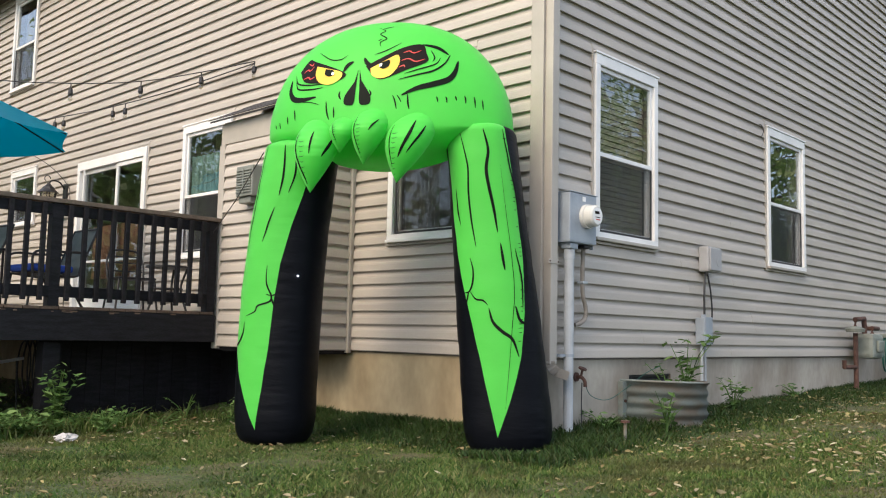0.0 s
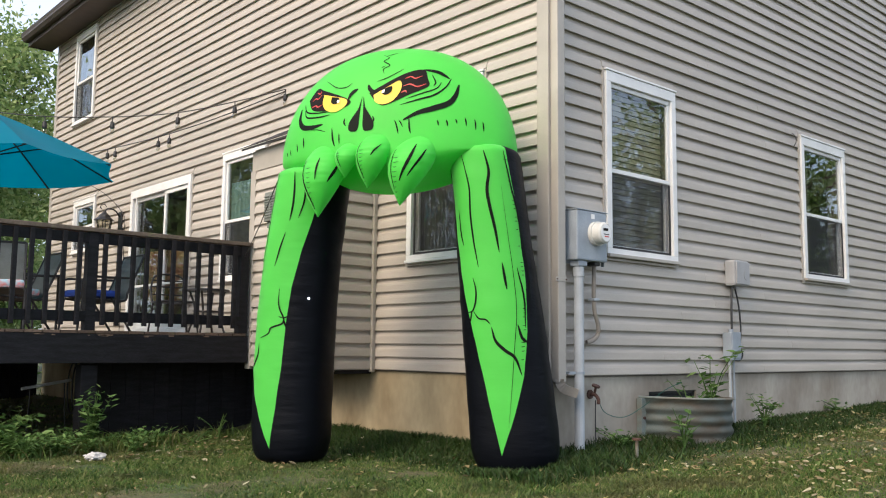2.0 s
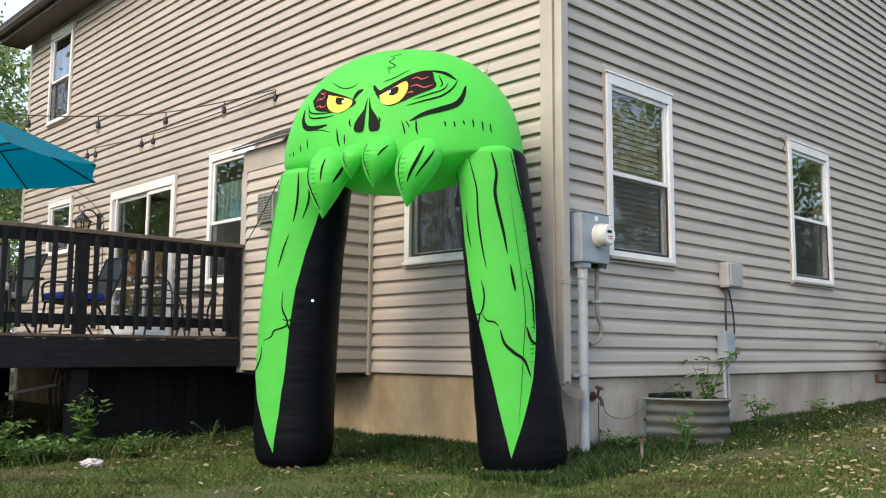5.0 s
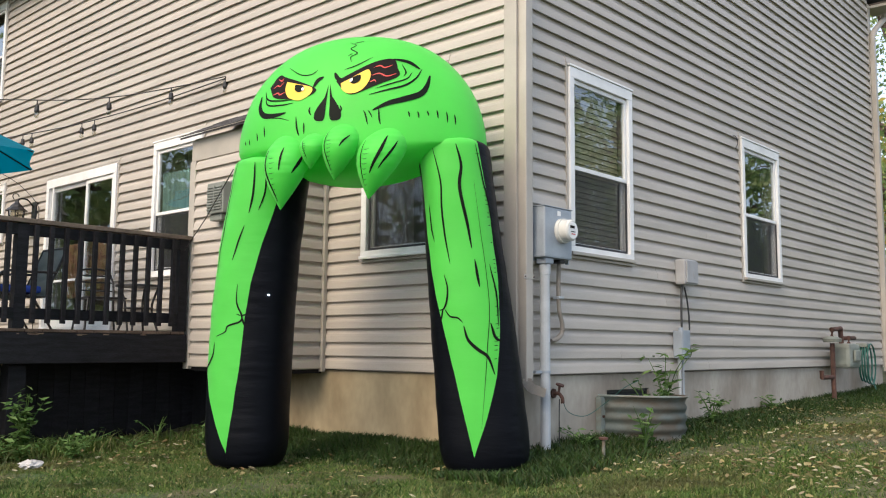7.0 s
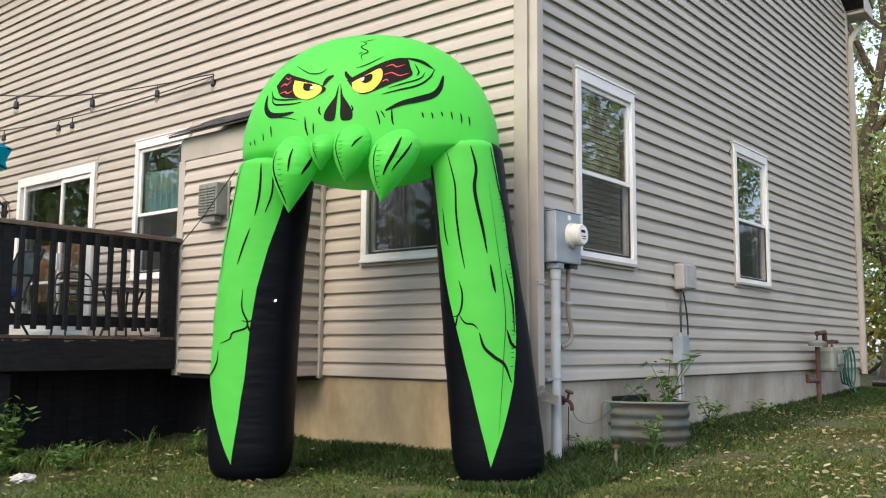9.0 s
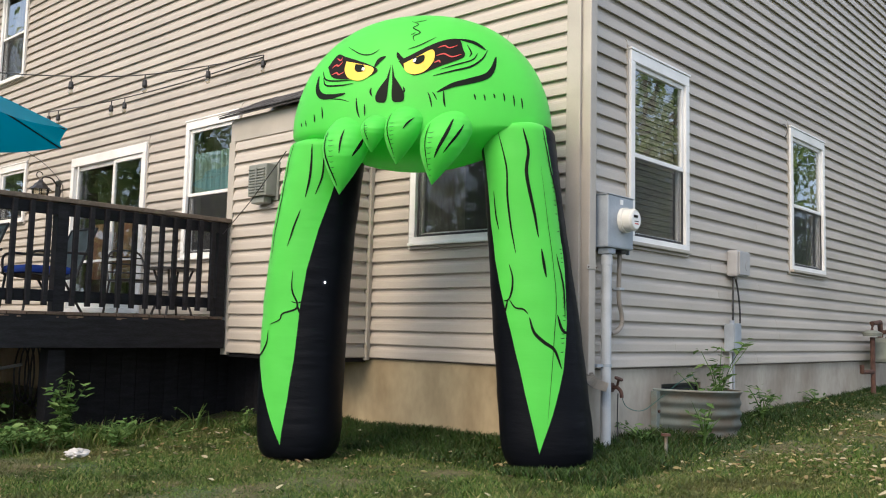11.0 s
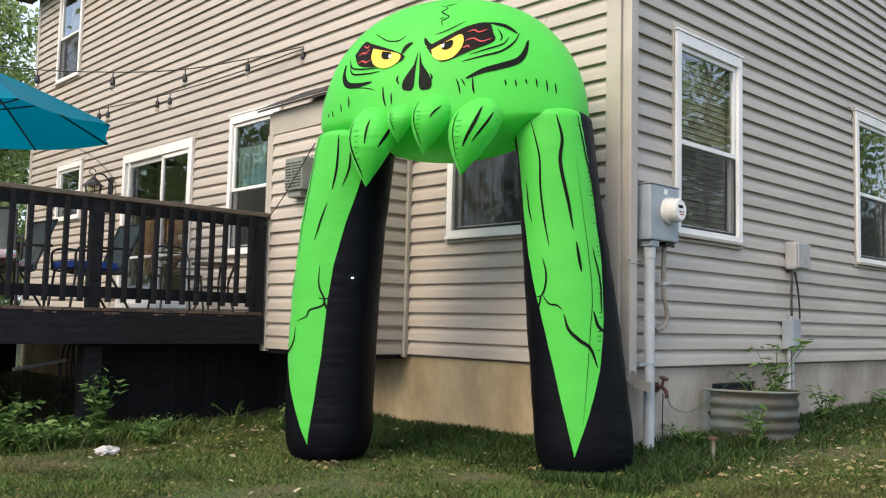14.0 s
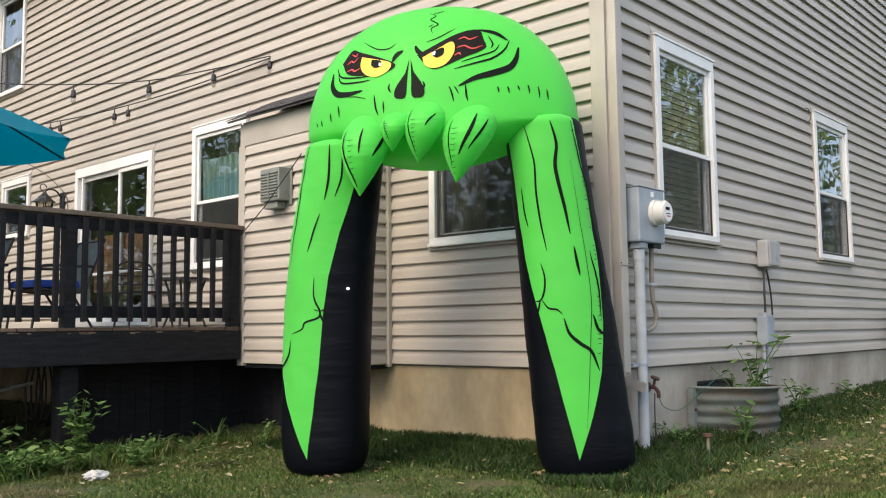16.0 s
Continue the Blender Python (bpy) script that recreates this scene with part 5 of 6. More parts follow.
# ---- wall lantern, string lights, umbrella, deck furniture ----
def build_lantern():
    l = thing("wall_lantern", "black coach lantern on the wall beside the patio door", "wall lamp", at=(-8.03, -0.02, 2.58))
    part("back_plate", boxed(-0.06, 0.06, -0.025, 0.0, -0.17, 0.13, bevel=0.01), BLACKMETAL, l)
    part("arm", tubed(curve_pts([(0, -0.02, 0.05), (0, -0.10, 0.14), (0, -0.20, 0.15), (0, -0.24, 0.10)]), 0.010, 8), BLACKMETAL, l)
    part("scroll", tubed([(0, -0.26 + 0.04 * math.cos(t / 3), 0.17 + 0.04 * math.sin(t / 3)) for t in range(14)], 0.007, 6), BLACKMETAL, l)
    part("cap", tubed([(0, -0.24, 0.115), (0, -0.24, 0.09), (0, -0.24, 0.05), (0, -0.24, 0.03), (0, -0.24, -0.02)], [0.02, 0.03, 0.075, 0.085, 0.145], 8), BLACKMETAL, l)
    part("glass", tubed([(0, -0.24, -0.021), (0, -0.24, -0.23)], [0.10, 0.065], 6), BULB, l, "clear glass sides")
    for k in range(6):
        a = 2 * math.pi * (k + 0.5) / 6
        part("bar", tubed([(0.108 * math.cos(a), -0.24 + 0.108 * math.sin(a), -0.021), (0.072 * math.cos(a), -0.24 + 0.072 * math.sin(a), -0.23)], 0.007, 6), BLACKMETAL, l)
    part("base", tubed([(0, -0.24, -0.23), (0, -0.24, -0.25), (0, -0.24, -0.29)], [0.085, 0.075, 0.015], 8), BLACKMETAL, l)
    c = thing("lamp_cable", "thin black cable hanging down the siding", "cable", at=(-7.86, -0.03, 0))
    part("cable", tubed(curve_pts([(-0.55, -0.35, 3.12), (-0.35, -0.15, 2.95), (-0.1, -0.02, 2.7), (0, -0.01, 2.5), (0.02, -0.01, 1.9), (0.0, -0.01, 1.0)]), 0.005, 6), BLACKCABLE, c)


build_lantern()


def string_lights(points, bulbs, label):
    s = thing("string_lights", label, "string lights", at=points[0], group="string lights")
    o = Vector(points[0])
    line = [Vector(p) - o for p in curve_pts(points, 10)]
    part("cable", tubed(line, 0.006, 6), BLACKCABLE, s)
    for f in bulbs:
        i = f * (len(line) - 1)
        p = line[int(i)].lerp(line[min(int(i) + 1, len(line) - 1)], i - int(i))
        k = part("socket", tubed([p, p + Vector((0, 0, -0.05)), p + Vector((0, 0, -0.055)), p + Vector((0, 0, -0.11)), p + Vector((0, 0, -0.125))], [0.006, 0.006, 0.02, 0.026, 0.022], 10), BLACKMETAL, s)
        part("bulb", tubed([p + Vector((0, 0, z)) for z in (-0.126, -0.14, -0.16, -0.175, -0.182)], [0.013, 0.021, 0.024, 0.016, 0.005], 12), BULB, k, "clear glass bulb")


string_lights([(-3.70, -0.025, 3.56), (-4.0, -0.46, 3.40), (-4.38, -0.92, 3.27), (-4.76, -1.45, 3.20), (-5.3, -2.2, 3.19), (-6.2, -3.4, 3.35), (-6.9, -4.25, 3.6)], [0.0, 0.165, 0.33, 0.50, 0.63, 0.77], "black string of bulbs hung from the house over the deck")
string_lights([(-3.70, -0.025, 3.54), (-4.8, -0.24, 3.42), (-5.97, -0.42, 3.37), (-7.17, -0.55, 3.40), (-8.8, -0.7, 3.5), (-10.8, -0.8, 3.8)], [0.36, 0.40, 0.58, 0.61, 0.8], "second black string of bulbs along the house wall")


def build_umbrella():
    u = thing("patio_umbrella", "open teal patio umbrella with black ribs", "umbrella", at=(-6.05, -2.33, DZ))
    rim, top, R = 1.80, 2.40, 1.42
    part("pole", tubed([(0, 0, 0.02), (0, 0, 1.2), (0, 0, top)], 0.021, 12), BLACKMETAL, u)
    part("base", tubed([(0, 0, 0.002), (0, 0, 0.05), (0, 0, 0.07)], [0.25, 0.24, 0.05], 24), BLACKMETAL, u)
    part("joint", tubed([(0, 0, 1.55), (0, 0, 1.66)], 0.028, 12), CONDUIT, u, "bright pole joint")
    rows = []
    for i in range(9):
        k = i / 8
        row = []
        for s in range(64):
            a = 2 * math.pi * s / 64
            f = (s % 8) / 8
            edge = math.cos(math.pi / 8) / math.cos((f - 0.5) * math.pi / 4)
            dip = 0.05 * math.sin(math.pi * f) * k
            r = R * max(k, 0.012) * (edge * (1 - 0.03 * math.sin(math.pi * f)))
            row.append((r * math.cos(a), r * math.sin(a), top - (top - rim) * k ** 1.12 - dip * 0.6))
        rows.append(row)
    bm = grid_mesh(bmesh.new(), rows, close=True)
    bmesh.ops.solidify(bm, geom=bm.faces[:], thickness=0.002)
    canopy = part("canopy", bm, TEAL, u, "teal canvas canopy", smooth=False)
    part("finial", tubed([(0, 0, top), (0, 0, top + 0.03), (0, 0, top + 0.09)], [0.05, 0.05, 0.015], 12), BLACKMETAL, u)
    part("hub", tubed([(0, 0, 1.86), (0, 0, 1.93)], 0.04, 12), BLACKMETAL, u)
    for s in range(8):
        a = 2 * math.pi * s / 8
        d = Vector((math.cos(a), math.sin(a), 0))
        rib = part("rib", tubed([d * 0.03 + Vector((0, 0, top - 0.03)), d * R * 0.5 + Vector((0, 0, top - (top - rim) * 0.46 - 0.015)), d * R * 0.985 + Vector((0, 0, rim - 0.008))], 0.010, 6), BLACKMETAL, u)
        part("strut", tubed([d * 0.03 + Vector((0, 0, 1.9)), d * R * 0.5 + Vector((0, 0, top - (top - rim) * 0.46 - 0.02))], 0.008, 6), BLACKMETAL, rib)


build_umbrella()


def sling_chair(at, rz, cushion=None, label="grey sling patio chair with a dark metal frame"):
    c = thing("patio_chair", label, "chair", at=at, rz=rz, group="patio chairs")
    w = 0.27
    for s in (-1, 1):
        part("side_rail", tubed(curve_pts([(s * w, -0.24, 0.40), (s * w, 0.22, 0.37), (s * w, 0.30, 0.50), (s * w, 0.47, 0.92)]), 0.013, 8), BLACKMETAL, c)
        part("leg", tubed([(s * w, -0.22, 0.40), (s * w, -0.27, 0.0)], 0.013, 8), BLACKMETAL, c)
        part("leg", tubed([(s * w, 0.10, 0.40), (s * w, 0.36, 0.0)], 0.013, 8), BLACKMETAL, c)
        part("armrest", tubed(curve_pts([(s * (w + 0.02), -0.24, 0.40), (s * (w + 0.03), -0.22, 0.61), (s * (w + 0.03), 0.1, 0.63), (s * (w + 0.01), 0.36, 0.64)]), 0.014, 8), BLACKMETAL, c)
    line = curve_pts([(0, -0.24, 0.40), (0, 0.20, 0.365), (0, 0.30, 0.50), (0, 0.47, 0.92)])
    bm = grid_mesh(bmesh.new(), [[(x, p.y, p.z) for p in line] for x in (-w, 0, w)])
    bmesh.ops.solidify(bm, geom=bm.faces[:], thickness=0.006)
    part("sling", bm, SLING, c, "grey sling cloth")
    part("top_bar", tubed([(-w, 0.47, 0.92), (w, 0.47, 0.92)], 0.013, 8), BLACKMETAL, c)
    if cushion:
        part("cushion", boxed(-w + 0.01, w - 0.01, -0.26, 0.22, 0.41, 0.49, bevel=0.03), cushion, c, "cushion on the seat")
    return c


sling_chair((-5.0, -2.42, DZ), 75, STRIPE, "large grey sling patio chair with a striped cloth")
sling_chair((-6.3, -1.90, DZ), 4, STRIPE)
sling_chair((-5.9, -1.14, DZ), 2, BLUE, "grey sling patio chair with a blue cushion")


def bar_table(at):
    t = thing("bar_table", "small dark metal bistro table on the deck", "table", at=at)
    part("tabletop", tubed([(0, 0, 0.45), (0, 0, 0.47), (0, 0, 0.475)], [0.23, 0.23, 0.22], 28), BLACKMETAL, t)
    for k in range(4):
        a = math.pi / 4 + k * math.pi / 2
        part("leg", tubed(curve_pts([(0.19 * math.cos(a), 0.19 * math.sin(a), 0.455), (0.13 * math.cos(a), 0.13 * math.sin(a), 0.24), (0.20 * math.cos(a), 0.20 * math.sin(a), 0.0)]), 0.012, 8), BLACKMETAL, t)
    part("ring", tubed([(0.14 * math.cos(k * math.pi / 10), 0.14 * math.sin(k * math.pi / 10), 0.24) for k in range(21)], 0.008, 6), BLACKMETAL, t)


def wire_chair(at, rz, label="black metal bistro chair beside the small table"):
    c = thing("bistro_chair", label, "chair", at=at, rz=rz, group="bistro chairs")
    part("seat", boxed(-0.20, 0.20, -0.20, 0.20, 0.34, 0.36, bevel=0.008), BLACKMETAL, c)
    for x, y in ((-0.18, -0.18), (0.18, -0.18), (-0.18, 0.18), (0.18, 0.18)):
        part("leg", tubed([(x, y, 0.345), (x * 1.2, y * 1.2, 0.0)], 0.011, 8), BLACKMETAL, c)
    part("back_frame", tubed(curve_pts([(-0.19, 0.19, 0.35), (-0.19, 0.25, 0.54), (-0.12, 0.28, 0.66), (0.12, 0.28, 0.66), (0.19, 0.25, 0.54), (0.19, 0.19, 0.35)]), 0.011, 8), BLACKMETAL, c)
    for z, y in ((0.44, 0.222), (0.53, 0.246), (0.60, 0.263)):
        part("rung", tubed([(-0.18, y, z), (0.18, y, z)], 0.008, 6), BLACKMETAL, c)
    return c


bar_table((-4.40, -0.48, DZ))
wire_chair((-4.95, -0.60, DZ), 80)


def small_side_table():
    t = thing("side_table", "dark low patio table on the deck", "table", at=(-7.2, -1.6, DZ))
    part("tabletop", boxed(-0.5, 0.5, -0.4, 0.4, 0.68, 0.71, bevel=0.01), BLACKMETAL, t)
    for x in (-0.45, 0.45):
        for y in (-0.35, 0.35):
            part("leg", tubed([(x, y, 0.68), (x, y, 0)], 0.015, 8), BLACKMETAL, t)


small_side_table()


def under_deck():
    p = thing("white_pipe", "white plastic pipe leaning under the deck", "pipe", at=(-4.9, -1.9, 0))
    part("pipe", tubed([(0.1, -0.27, 0.405), (-0.05, 0.24, 0.475)], 0.015, 10), WHITE, p)
    part("stand", tubed([(0.07, -0.18, 0.41), (0.08, -0.2, ground_z(-4.8, -2.1))], 0.007, 8), BLACKMETAL, p)
    part("stand", tubed([(-0.03, 0.17, 0.46), (-0.03, 0.2, ground_z(-4.9, -1.7))], 0.007, 8), BLACKMETAL, p)
    c = thing("cable_coil", "black cable coiled under the deck", "cable", at=(-5.2, -1.55, 0.1))
    for i in range(4):
        part("loop", tubed([(0.05 * i + 0.16 * math.cos(t * math.pi / 10), 0.03 * i, 0.28 + (0.26 + 0.02 * i) * math.sin(t * math.pi / 10)) for t in range(21)], 0.009, 6), BLACKCABLE, c)


under_deck()


# ---- lawn, weeds, litter ----
def blade_field(name, count, region, height, seed, material, label, category, keep=None, width=0.005, spread=0.5):
    """Grass as one mesh: each blade two quads bent over. region: (x0, x1, y0, y1)."""
    r = np.random.RandomState(seed)
    x0, x1, y0, y1 = region
    x, y = r.uniform(x0, x1, count), r.uniform(y0, y1, count)
    ok = ~((x > -11.4) & (x < 0.02) & (y > -0.02))
    if keep:
        ok &= keep(x, y, r)
    x, y = x[ok], y[ok]
    n = len(x)
    patchy = np.array([noise.noise(Vector((a * 0.8, b * 0.8, 3.0))) + 0.5 * noise.noise(Vector((a * 2.7, b * 2.7, 9.0))) for a, b in zip(x, y)])
    h = height * r.uniform(0.45, 1.15, n) * np.clip(1 + 0.7 * patchy, 0.35, 1.8)
    s = np.clip(x + y, -7, 9)
    bank = np.exp(-(np.maximum(x, 0) ** 2 + np.maximum(-y, 0) ** 2) / 0.32 ** 2)
    z = 0.025 + np.where(s > 0, 0.0275, 0.0105) * s + 0.075 * bank - 0.012
    a = r.uniform(0, 2 * np.pi, n)
    b = r.uniform(0, 2 * np.pi, n)
    lean = r.uniform(0.1, spread * 1.6, n) * h
    w = width * r.uniform(0.6, 1.3, n)
    ca, sa = np.cos(a) * w, np.sin(a) * w
    lx, ly = np.cos(b) * lean, np.sin(b) * lean
    v = np.empty((n, 5, 3))
    v[:, 0] = np.stack((x - ca, y - sa, z), 1)
    v[:, 1] = np.stack((x + ca, y + sa, z), 1)
    v[:, 2] = np.stack((x + ca * 0.8 + lx * 0.35, y + sa * 0.8 + ly * 0.35, z + h * 0.6), 1)
    v[:, 3] = np.stack((x - ca * 0.8 + lx * 0.35, y - sa * 0.8 + ly * 0.35, z + h * 0.6), 1)
    v[:, 4] = np.stack((x + lx, y + ly, z + h), 1)
    base = np.arange(n)[:, None] * 5
    quads, tris = base + np.array([[0, 1, 2, 3]]), base + np.array([[3, 2, 4]])
    me = bpy.data.meshes.new(name)
    me.vertices.add(n * 5)
    me.vertices.foreach_set("co", v.ravel())
    me.loops.add(n * 7)
    me.loops.foreach_set("vertex_index", np.concatenate((quads, tris), 1).ravel())
    me.polygons.add(n * 2)
    me.polygons.foreach_set("loop_start", np.stack((np.arange(n) * 7, np.arange(n) * 7 + 4), 1).ravel())
    me.update(calc_edges=True)
    me.materials.append(material)
    ob = new(name, me)
    return tagged(ob, label, category, kind="stuff")


def lawn_front(x, y, r):
    rim = np.minimum.reduce([x + 4.6, 3.2 - x, y + 4.0, 2.0 - y])
    return thin_bare(x, y, r) & (r.uniform(0, 1, len(x)) < np.clip(rim / 1.2, 0.02, 1))


def thin_bare(x, y, r):
    bare = np.array([noise.noise(Vector((a * 0.55 + 4, b * 0.55, 1.0))) + 0.6 * noise.noise(Vector((a * 1.9, b * 1.9, 7.0))) for a, b in zip(x, y)])
    right = np.clip((x + y + 0.5) / 3.0, 0, 1) * 0.45
    return r.uniform(0, 1, len(x)) > np.clip(0.02 + bare * 0.4 + right * 0.6, 0.0, 0.7)


blade_field("grass", 520000, (-4.6, 3.2, -4.0, 2.0), 0.032, 1, GRASS, "short uneven lawn grass with thin patches", "grass", keep=lawn_front, width=0.0040, spread=0.8)
blade_field("grass", 150000, (0.0, 4.5, 1.8, 10.0), 0.038, 2, GRASS, "sparse lawn grass along the end wall", "grass", keep=thin_bare, width=0.005)
blade_field("grass", 40000, (-14.0, 9.0, -7.5, 14.0), 0.05, 3, GRASS, "rougher lawn grass farther off", "grass", width=0.010)


def edge_strip(x, y, r):
    d = np.where(x < 0.02, -y, x)
    return r.uniform(0, 1, len(x)) ** 0.7 > np.clip(d / 0.85, 0.05, 1)


# longer blades in darker greens than the lawn, within 0.85 m of the walls
blade_field("weed_grass", 42000, (-2.9, 0.75, -0.9, 0.0), 0.075, 4, DARKGRASS, "long dark grass along the foot of the foundation", "grass", keep=edge_strip, width=0.005, spread=0.7)
blade_field("weed_grass", 32000, (0.02, 0.85, 0.0, 8.5), 0.065, 5, DARKGRASS, "long grass along the end wall", "grass", keep=edge_strip, width=0.006, spread=0.7)


def under_edge(x, y, r):
    return r.uniform(0, 1, len(x)) > np.clip(np.abs(x + 3.25) / 0.6 + np.clip((y + 1.9) * 0.9, 0, 0.7), 0.25, 1)


blade_field("weed_grass", 9000, (-4.0, -2.4, -3.9, -0.6), 0.15, 6, GRASS, "tall untidy grass at the edge of the deck", "grass", keep=under_edge, width=0.006, spread=0.8)


def leaf_quads(bm, centre, normal, size, r):
    """One pointed leaf of four corners."""
    n = Vector(normal).normalized()
    a = n.cross(Vector((r.uniform(-1, 1), r.uniform(-1, 1), r.uniform(-1, 1)))).normalized()
    b = n.cross(a)
    c = Vector(centre)
    v = [bm.verts.new(p) for p in (c - a * size, c - b * size * 0.5 + n * size * 0.12, c + a * size * 1.1, c + b * size * 0.5 + n * size * 0.12)]
    bm.faces.new(v)


def dry_leaf(bm, centre, size, r):
    """A curled leaf folded along its rib, with an uneven outline."""
    c, turn, tip = Vector(centre), r.uniform(0, 6.283), r.uniform(-0.45, 0.45)
    a = Vector((math.cos(turn), math.sin(turn), tip))
    b = Vector((-math.sin(turn), math.cos(turn), r.uniform(-0.4, 0.4)))
    up = Vector((0, 0, size * r.uniform(0.1, 0.5)))
    wide = r.uniform(0.4, 0.8)
    rib = [bm.verts.new(c + a * size * k + up * u) for k, u in ((-1, 0.3), (-0.2, -0.3), (0.5, 0.0), (1.0, 0.6))]
    for s in (-1, 1):
        e = [bm.verts.new(c + a * size * k + b * size * wide * s * r.uniform(0.6, 1.1) + up) for k in (-0.45, 0.35)]
        bm.faces.new((rib[0], e[0], rib[1]))
        bm.faces.new((rib[1], e[0], e[1], rib[2]))
        bm.faces.new((rib[2], e[1], rib[3]))


def litter():
    """Small curled leaves: thick in drifts on the open lawn, thin in the shade of the house."""
    r = random.Random(11)
    bm = bmesh.new()
    for i in range(40000):
        x, y = r.uniform(-4.2, 3.8), r.uniform(-3.8, 6.0)
        if x < 0.1 and y > -0.05:
            continue
        drift = 0.5 + 0.9 * noise.noise(Vector((x * 0.9, y * 0.9, 2.0))) + 0.5 * noise.noise(Vector((x * 3.1, y * 3.1, 6.0)))
        open_lawn = min(1.0, max(0.22, 0.40 + (x + y) * 0.18))
        if r.random() > drift * open_lawn:
            continue
        dry_leaf(bm, (x, y, ground_z(x, y) + r.uniform(0.014, 0.036)), 0.005 + 0.024 * r.random() ** 3.0, r)
    tagged(part("fallen_leaves", bm, LITTER), "dry fallen leaves scattered over the lawn", "leaves", kind="stuff")


litter()


def weed(at, height, stems, leaves, size, seed, label, spread=0.25, name="weed_plant"):
    r = random.Random(seed)
    w = thing(name, label, "plant", at=at, group="weeds")
    st, lv = bmesh.new(), bmesh.new()
    for i in range(stems):
        a, k = r.uniform(0, 6.28), r.uniform(0.3, 1.0)
        tip = Vector((math.cos(a) * spread * k, math.sin(a) * spread * k, height * r.uniform(0.6, 1.0)))
        pts = [Vector((tip.x * t * t, tip.y * t * t, tip.z * t)) for t in (0, 0.35, 0.7, 1.0)]
        tube(st, pts, [0.006, 0.005, 0.004, 0.002], 5)
        for j in range(leaves):
            t = r.uniform(0.25, 1.05)
            p = Vector((tip.x * t * t, tip.y * t * t, tip.z * t)) + Vector((r.uniform(-1, 1), r.uniform(-1, 1), r.uniform(-0.5, 0.6))) * size * 1.6
            leaf_quads(lv, p, (r.uniform(-0.6, 0.6), r.uniform(-0.6, 0.6), 1), size * r.uniform(0.6, 1.2), r)
    part("stem", st, WEEDLEAF, w)
    part("foliage", lv, WEEDLEAF, w)
    return w


def g_at(x, y, d=-0.01):
    return (x, y, ground_z(x, y) + d)


weed(g_at(-3.12, -2.10), 0.50, 9, 22, 0.040, 21, "bushy green weed with lobed leaves at the deck edge", 0.17)
weed(g_at(-3.3, -2.75), 0.34, 14, 22, 0.045, 22, "low broad-leaved weeds by the deck", 0.30)
weed(g_at(-2.95, -2.75), 0.24, 12, 18, 0.042, 29, "low broad-leaved weeds by the deck", 0.30)
weed(g_at(-3.1, -1.62), 0.18, 8, 8, 0.03, 23, "low weeds in the shade of the deck", 0.25)
weed(g_at(-3.15, -0.95), 0.32, 4, 5, 0.02, 24, "thin flowering weeds in the shade of the deck", 0.18)
weed(g_at(-2.9, -2.45), 0.18, 12, 16, 0.035, 33, "low broad-leaved weeds by the deck", 0.30)
weed(g_at(-3.0, -1.25), 0.12, 6, 6, 0.022, 34, "low weeds in the shade of the deck", 0.25)
rw = random.Random(77)
for i in range(18):
    px, py = rw.uniform(-3.55, -2.65), rw.uniform(-3.7, -1.75)
    weed(g_at(px, py), rw.uniform(0.10, 0.24), 8, 9, rw.uniform(0.022, 0.04), 100 + i, "low leafy weed in the rough grass by the deck", rw.uniform(0.12, 0.25))
weed(g_at(-2.75, -0.75), 0.22, 6, 8, 0.025, 25, "small weeds under the bump-out", 0.2)
weed((0.22, 1.75, 0.27), 0.56, 6, 12, 0.048, 26, "leggy green seedling growing in the window well", 0.30)
weed((0.24, 1.42, 0.27), 0.36, 5, 9, 0.042, 32, "leggy green seedling growing in the window well", 0.30)
weed(g_at(0.22, 2.62), 0.30, 8, 12, 0.035, 27, "dark leafy weed beside the window well", 0.16)
weed(g_at(0.16, 0.62), 0.15, 8, 10, 0.028, 28, "low weeds at the foot of the meter pipe", 0.22)
weed(g_at(0.12, 4.3), 0.16, 7, 9, 0.03, 30, "small weeds along the end wall", 0.3)
weed(g_at(0.44, 1.02), 0.34, 9, 3, 0.05, 31, "spiky grass plant in front of the window well", 0.16)


def scraps():
    p = part("paper_scrap", bmesh.new(), PAPER)
    me = bmesh.new()
    bmesh.ops.create_icosphere(me, subdivisions=3, radius=0.075)
    for v in me.verts:
        v.co *= 1 + 0.35 * noise.noise(v.co * 30) + 0.3 * noise.noise(v.co * 70)
        v.co.z *= 0.42
    me.to_mesh(p.data)
    me.free()
    p.matrix_world = pose(*g_at(-2.387, -2.342, 0.035), 0, 0, 30)
    tagged(p, "crumpled white paper lying on the grass", "paper")
    s = thing("ground_stake", "small metal stake with a cap standing in the grass", "stake", at=g_at(0.45, 0.42, -0.03))
    part("rod", tubed([(0, 0, 0), (0, 0, 0.17)], 0.012, 8), GALV, s)
    part("cap", tubed([(0, 0, 0.17), (0, 0, 0.185)], 0.034, 10), RUST, s)


scraps()


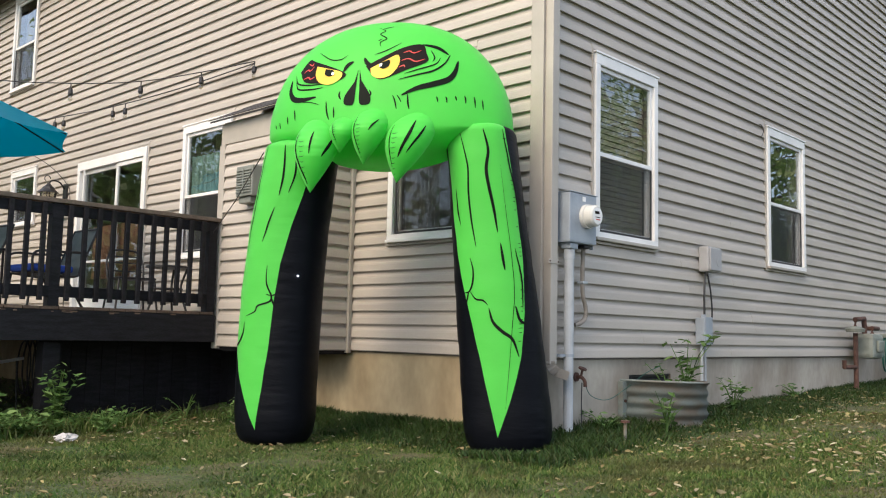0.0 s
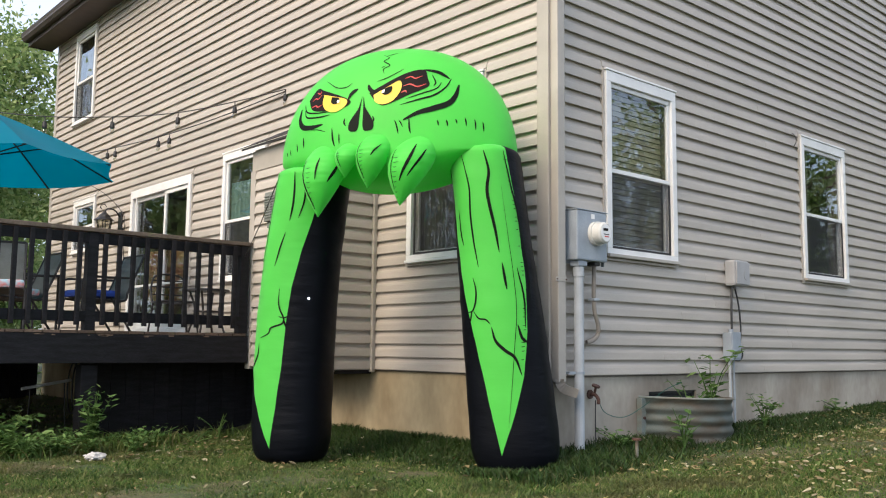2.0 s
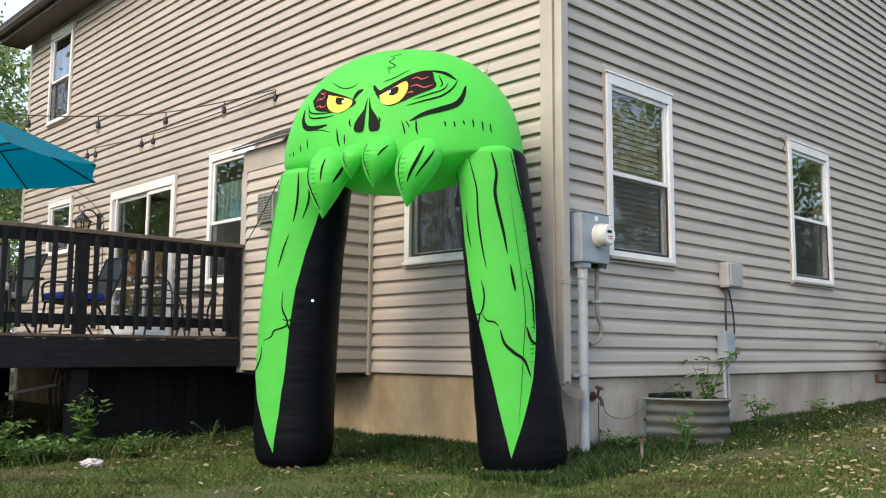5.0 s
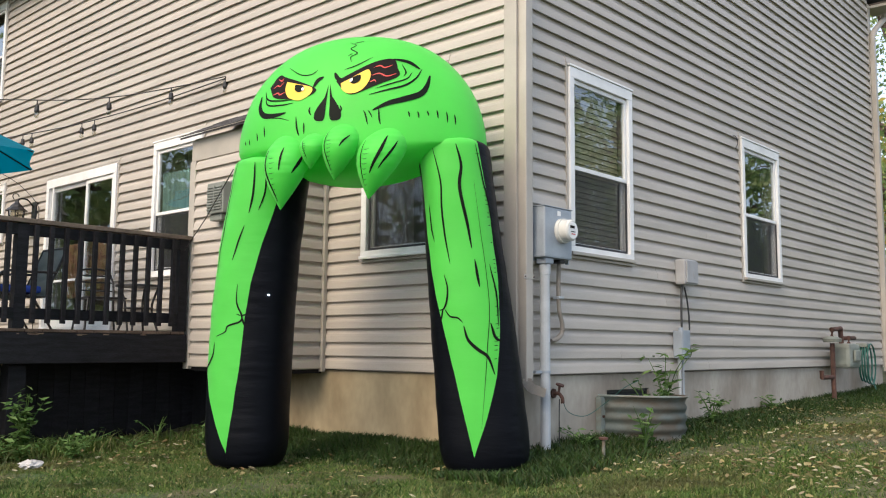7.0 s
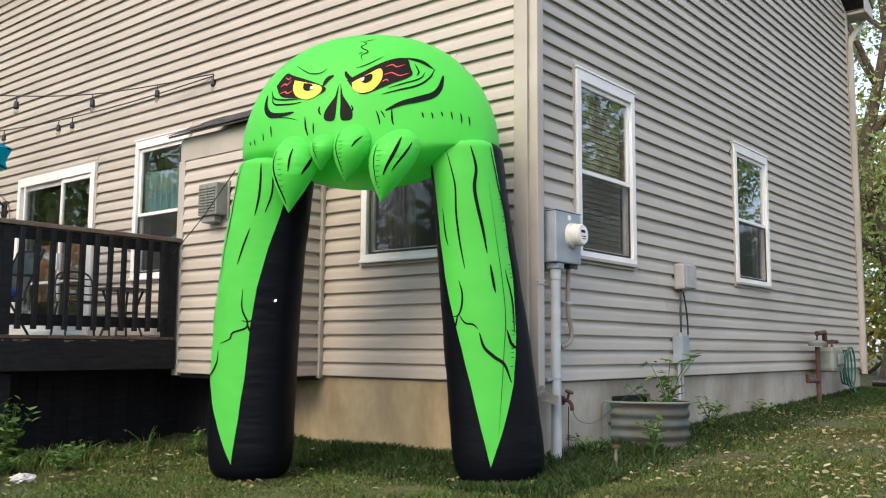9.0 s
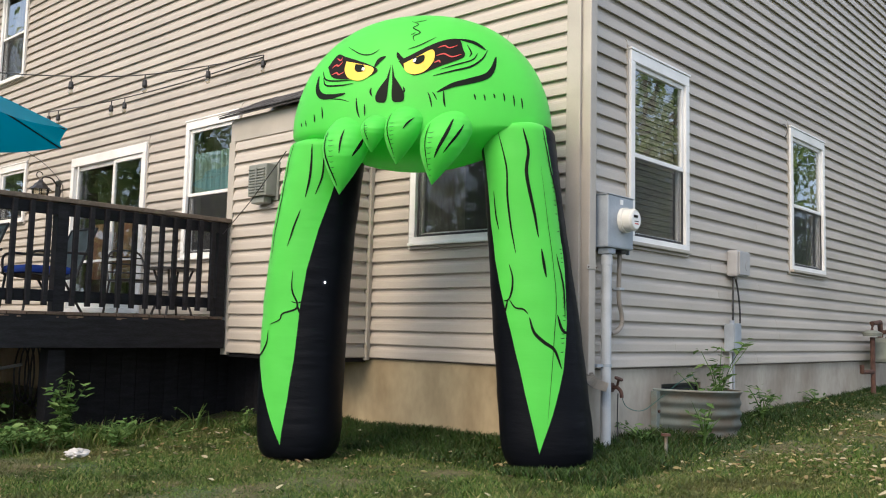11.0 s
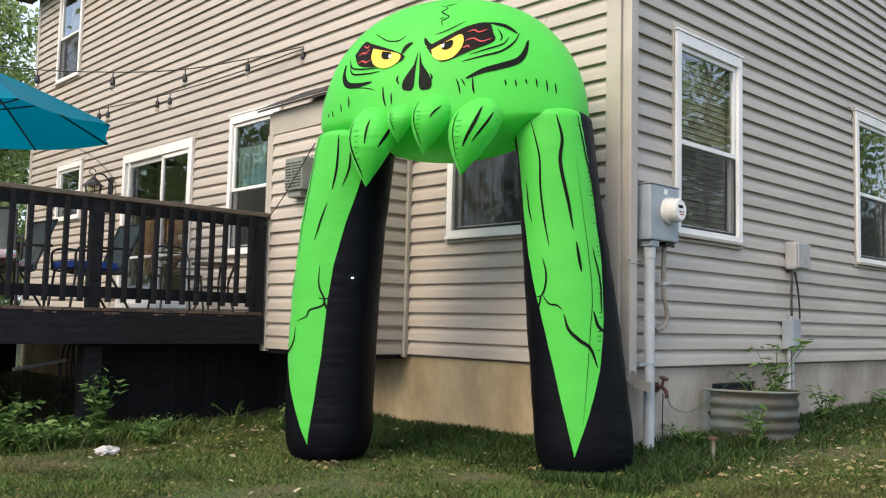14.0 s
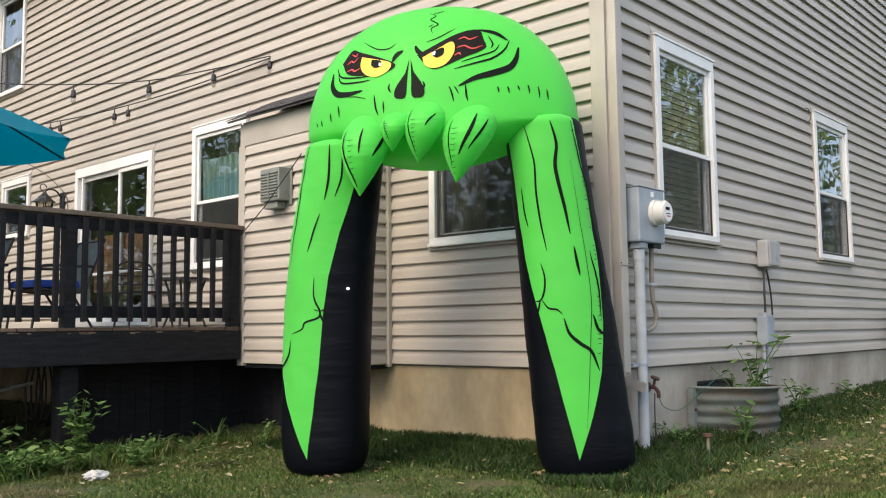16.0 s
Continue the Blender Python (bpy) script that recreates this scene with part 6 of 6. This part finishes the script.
# ---- trees ----
def tree(at, height, spread, seed, leaf, label, trunk=0.22, leaves=7000, size=0.11, low=0.25):
    r = random.Random(seed)
    t = thing("tree", label, "tree", at=at, group="trees")
    bm = bmesh.new()
    top = height * 0.75
    tr = [Vector((0.25 * math.sin(k * 1.3 + seed), 0.25 * math.cos(k * 0.9 + seed), top * k / 7)) for k in range(8)]
    tr[0] = Vector((0, 0, -0.2))
    tube(bm, tr, [trunk * (1 - 0.11 * k) for k in range(8)], 10)
    tips = []
    for i in range(26):
        k = r.uniform(low, 1.0)
        s = tr[min(7, int(k * 7))]
        a = r.uniform(0, 6.283)
        ln = spread * r.uniform(0.5, 1.0) * (1.15 - 0.6 * abs(k - 0.45))
        e = s + Vector((math.cos(a) * ln, math.sin(a) * ln, height * r.uniform(0.08, 0.30)))
        m = s.lerp(e, 0.5) + Vector((0, 0, -0.05 * ln))
        tube(bm, [s, m, e], [trunk * 0.32, trunk * 0.2, trunk * 0.06], 6)
        tips += [m, e, s.lerp(e, 0.75)]
    part("trunk", bm, BARK, t)
    tips.append(Vector((0, 0, height * 0.9)))
    clumps = []
    for p in tips:
        for j in range(4):
            clumps.append((p + Vector((r.gauss(0, 1), r.gauss(0, 1), r.gauss(0, 0.7))) * spread * 0.16, spread * r.uniform(0.08, 0.2)))
    n = leaves
    rs = np.random.RandomState(seed)
    idx = rs.randint(0, len(clumps), n)
    c = np.array([tuple(q[0]) for q in clumps])[idx]
    rad = np.array([q[1] for q in clumps])[idx]
    c = c + rs.normal(0, 1, (n, 3)) * rad[:, None] * np.array([1, 1, 0.75])
    a = rs.normal(0, 1, (n, 3))
    a /= np.linalg.norm(a, axis=1)[:, None]
    b = np.cross(a, rs.normal(0, 1, (n, 3)))
    b /= np.linalg.norm(b, axis=1)[:, None]
    s = (size * rs.uniform(0.5, 1.2, n))[:, None]
    v = np.stack((c - a * s, c - b * s * 0.5, c + a * s, c + b * s * 0.5), 1)
    me = bpy.data.meshes.new("crown")
    me.from_pydata(v.reshape(-1, 3).tolist(), [], (np.arange(n)[:, None] * 4 + np.arange(4)[None]).tolist())
    me.materials.append(leaf)
    ob = new("crown", me)
    ob.parent = t
    return t


tree((-21.5, 0.2, -0.1), 10.5, 3.2, 41, TREELEAF, "tall green maple beyond the deck", leaves=42000, size=0.095, low=0.12)
tree((-19.0, -0.2, -0.1), 5.0, 2.4, 42, TREELEAF, "green tree beyond the deck", leaves=40000, size=0.075, low=0.1)
tree((-27.0, 3.6, -0.1), 9.5, 3.2, 43, TREELEAF, "green tree behind the house", leaves=45000, size=0.10, low=0.1)
tree((-1.2, 15.5, 0.2), 12.0, 3.2, 44, TREELEAF, "dark-trunked green tree past the end wall", trunk=0.26, leaves=22000, size=0.07, low=0.2)
tree((2.5, 24.0, 0.2), 9.0, 4.0, 45, TREELEAF, "green tree far behind the end wall", leaves=9000, size=0.16, low=0.05)
tree((-3.5, 22.0, 0.2), 8.0, 3.6, 46, AUTUMN, "yellowing tree far behind the end wall", leaves=9000, size=0.15, low=0.05)
# trees that the window panes mirror
for i, (x, y, h) in enumerate(((-14.0, -8.5, 8.0), (-18.5, -5.5, 9.0), (-24.0, -9.0, 12.0), (-9.0, -14.0, 9.0), (9.5, 24.0, 9.0), (14.0, 30.0, 11.0), (9.5, 18.0, 11.5))):
    tree((x, y, -0.1), h, 3.8, 50 + i, TREELEAF, "tall green garden tree mirrored in the window panes", leaves=6000, size=0.15, low=0.12)

# ---- siding, last ----
side(wall_south, HOUSE_X + 0.08, -0.093, SILL_Z, EAVE_Z - 0.03, [grow(o) for o in so] + [(BUMP[0] + 0.01, BUMP[1] - 0.0, SILL_Z - 0.1, BUMP[3] + 0.2)])
side(wall_east, 0.093, HOUSE_Y - 0.088, SILL_Z, EAVE_Z, [grow(o) for o in eo])
wall_gable.matrix_world = Matrix.Identity(4)
gable_line = new("gable_siding", None)
gable_line.matrix_world = pose(0, 0, 0, 0, 0, 90)
tagged(gable_line, "courses of vinyl siding on the gable", "siding", kind="structure")
side(gable_line, 0, HOUSE_Y, EAVE_Z, EAVE_Z + GABLE_H - 0.2, [], gable_span)
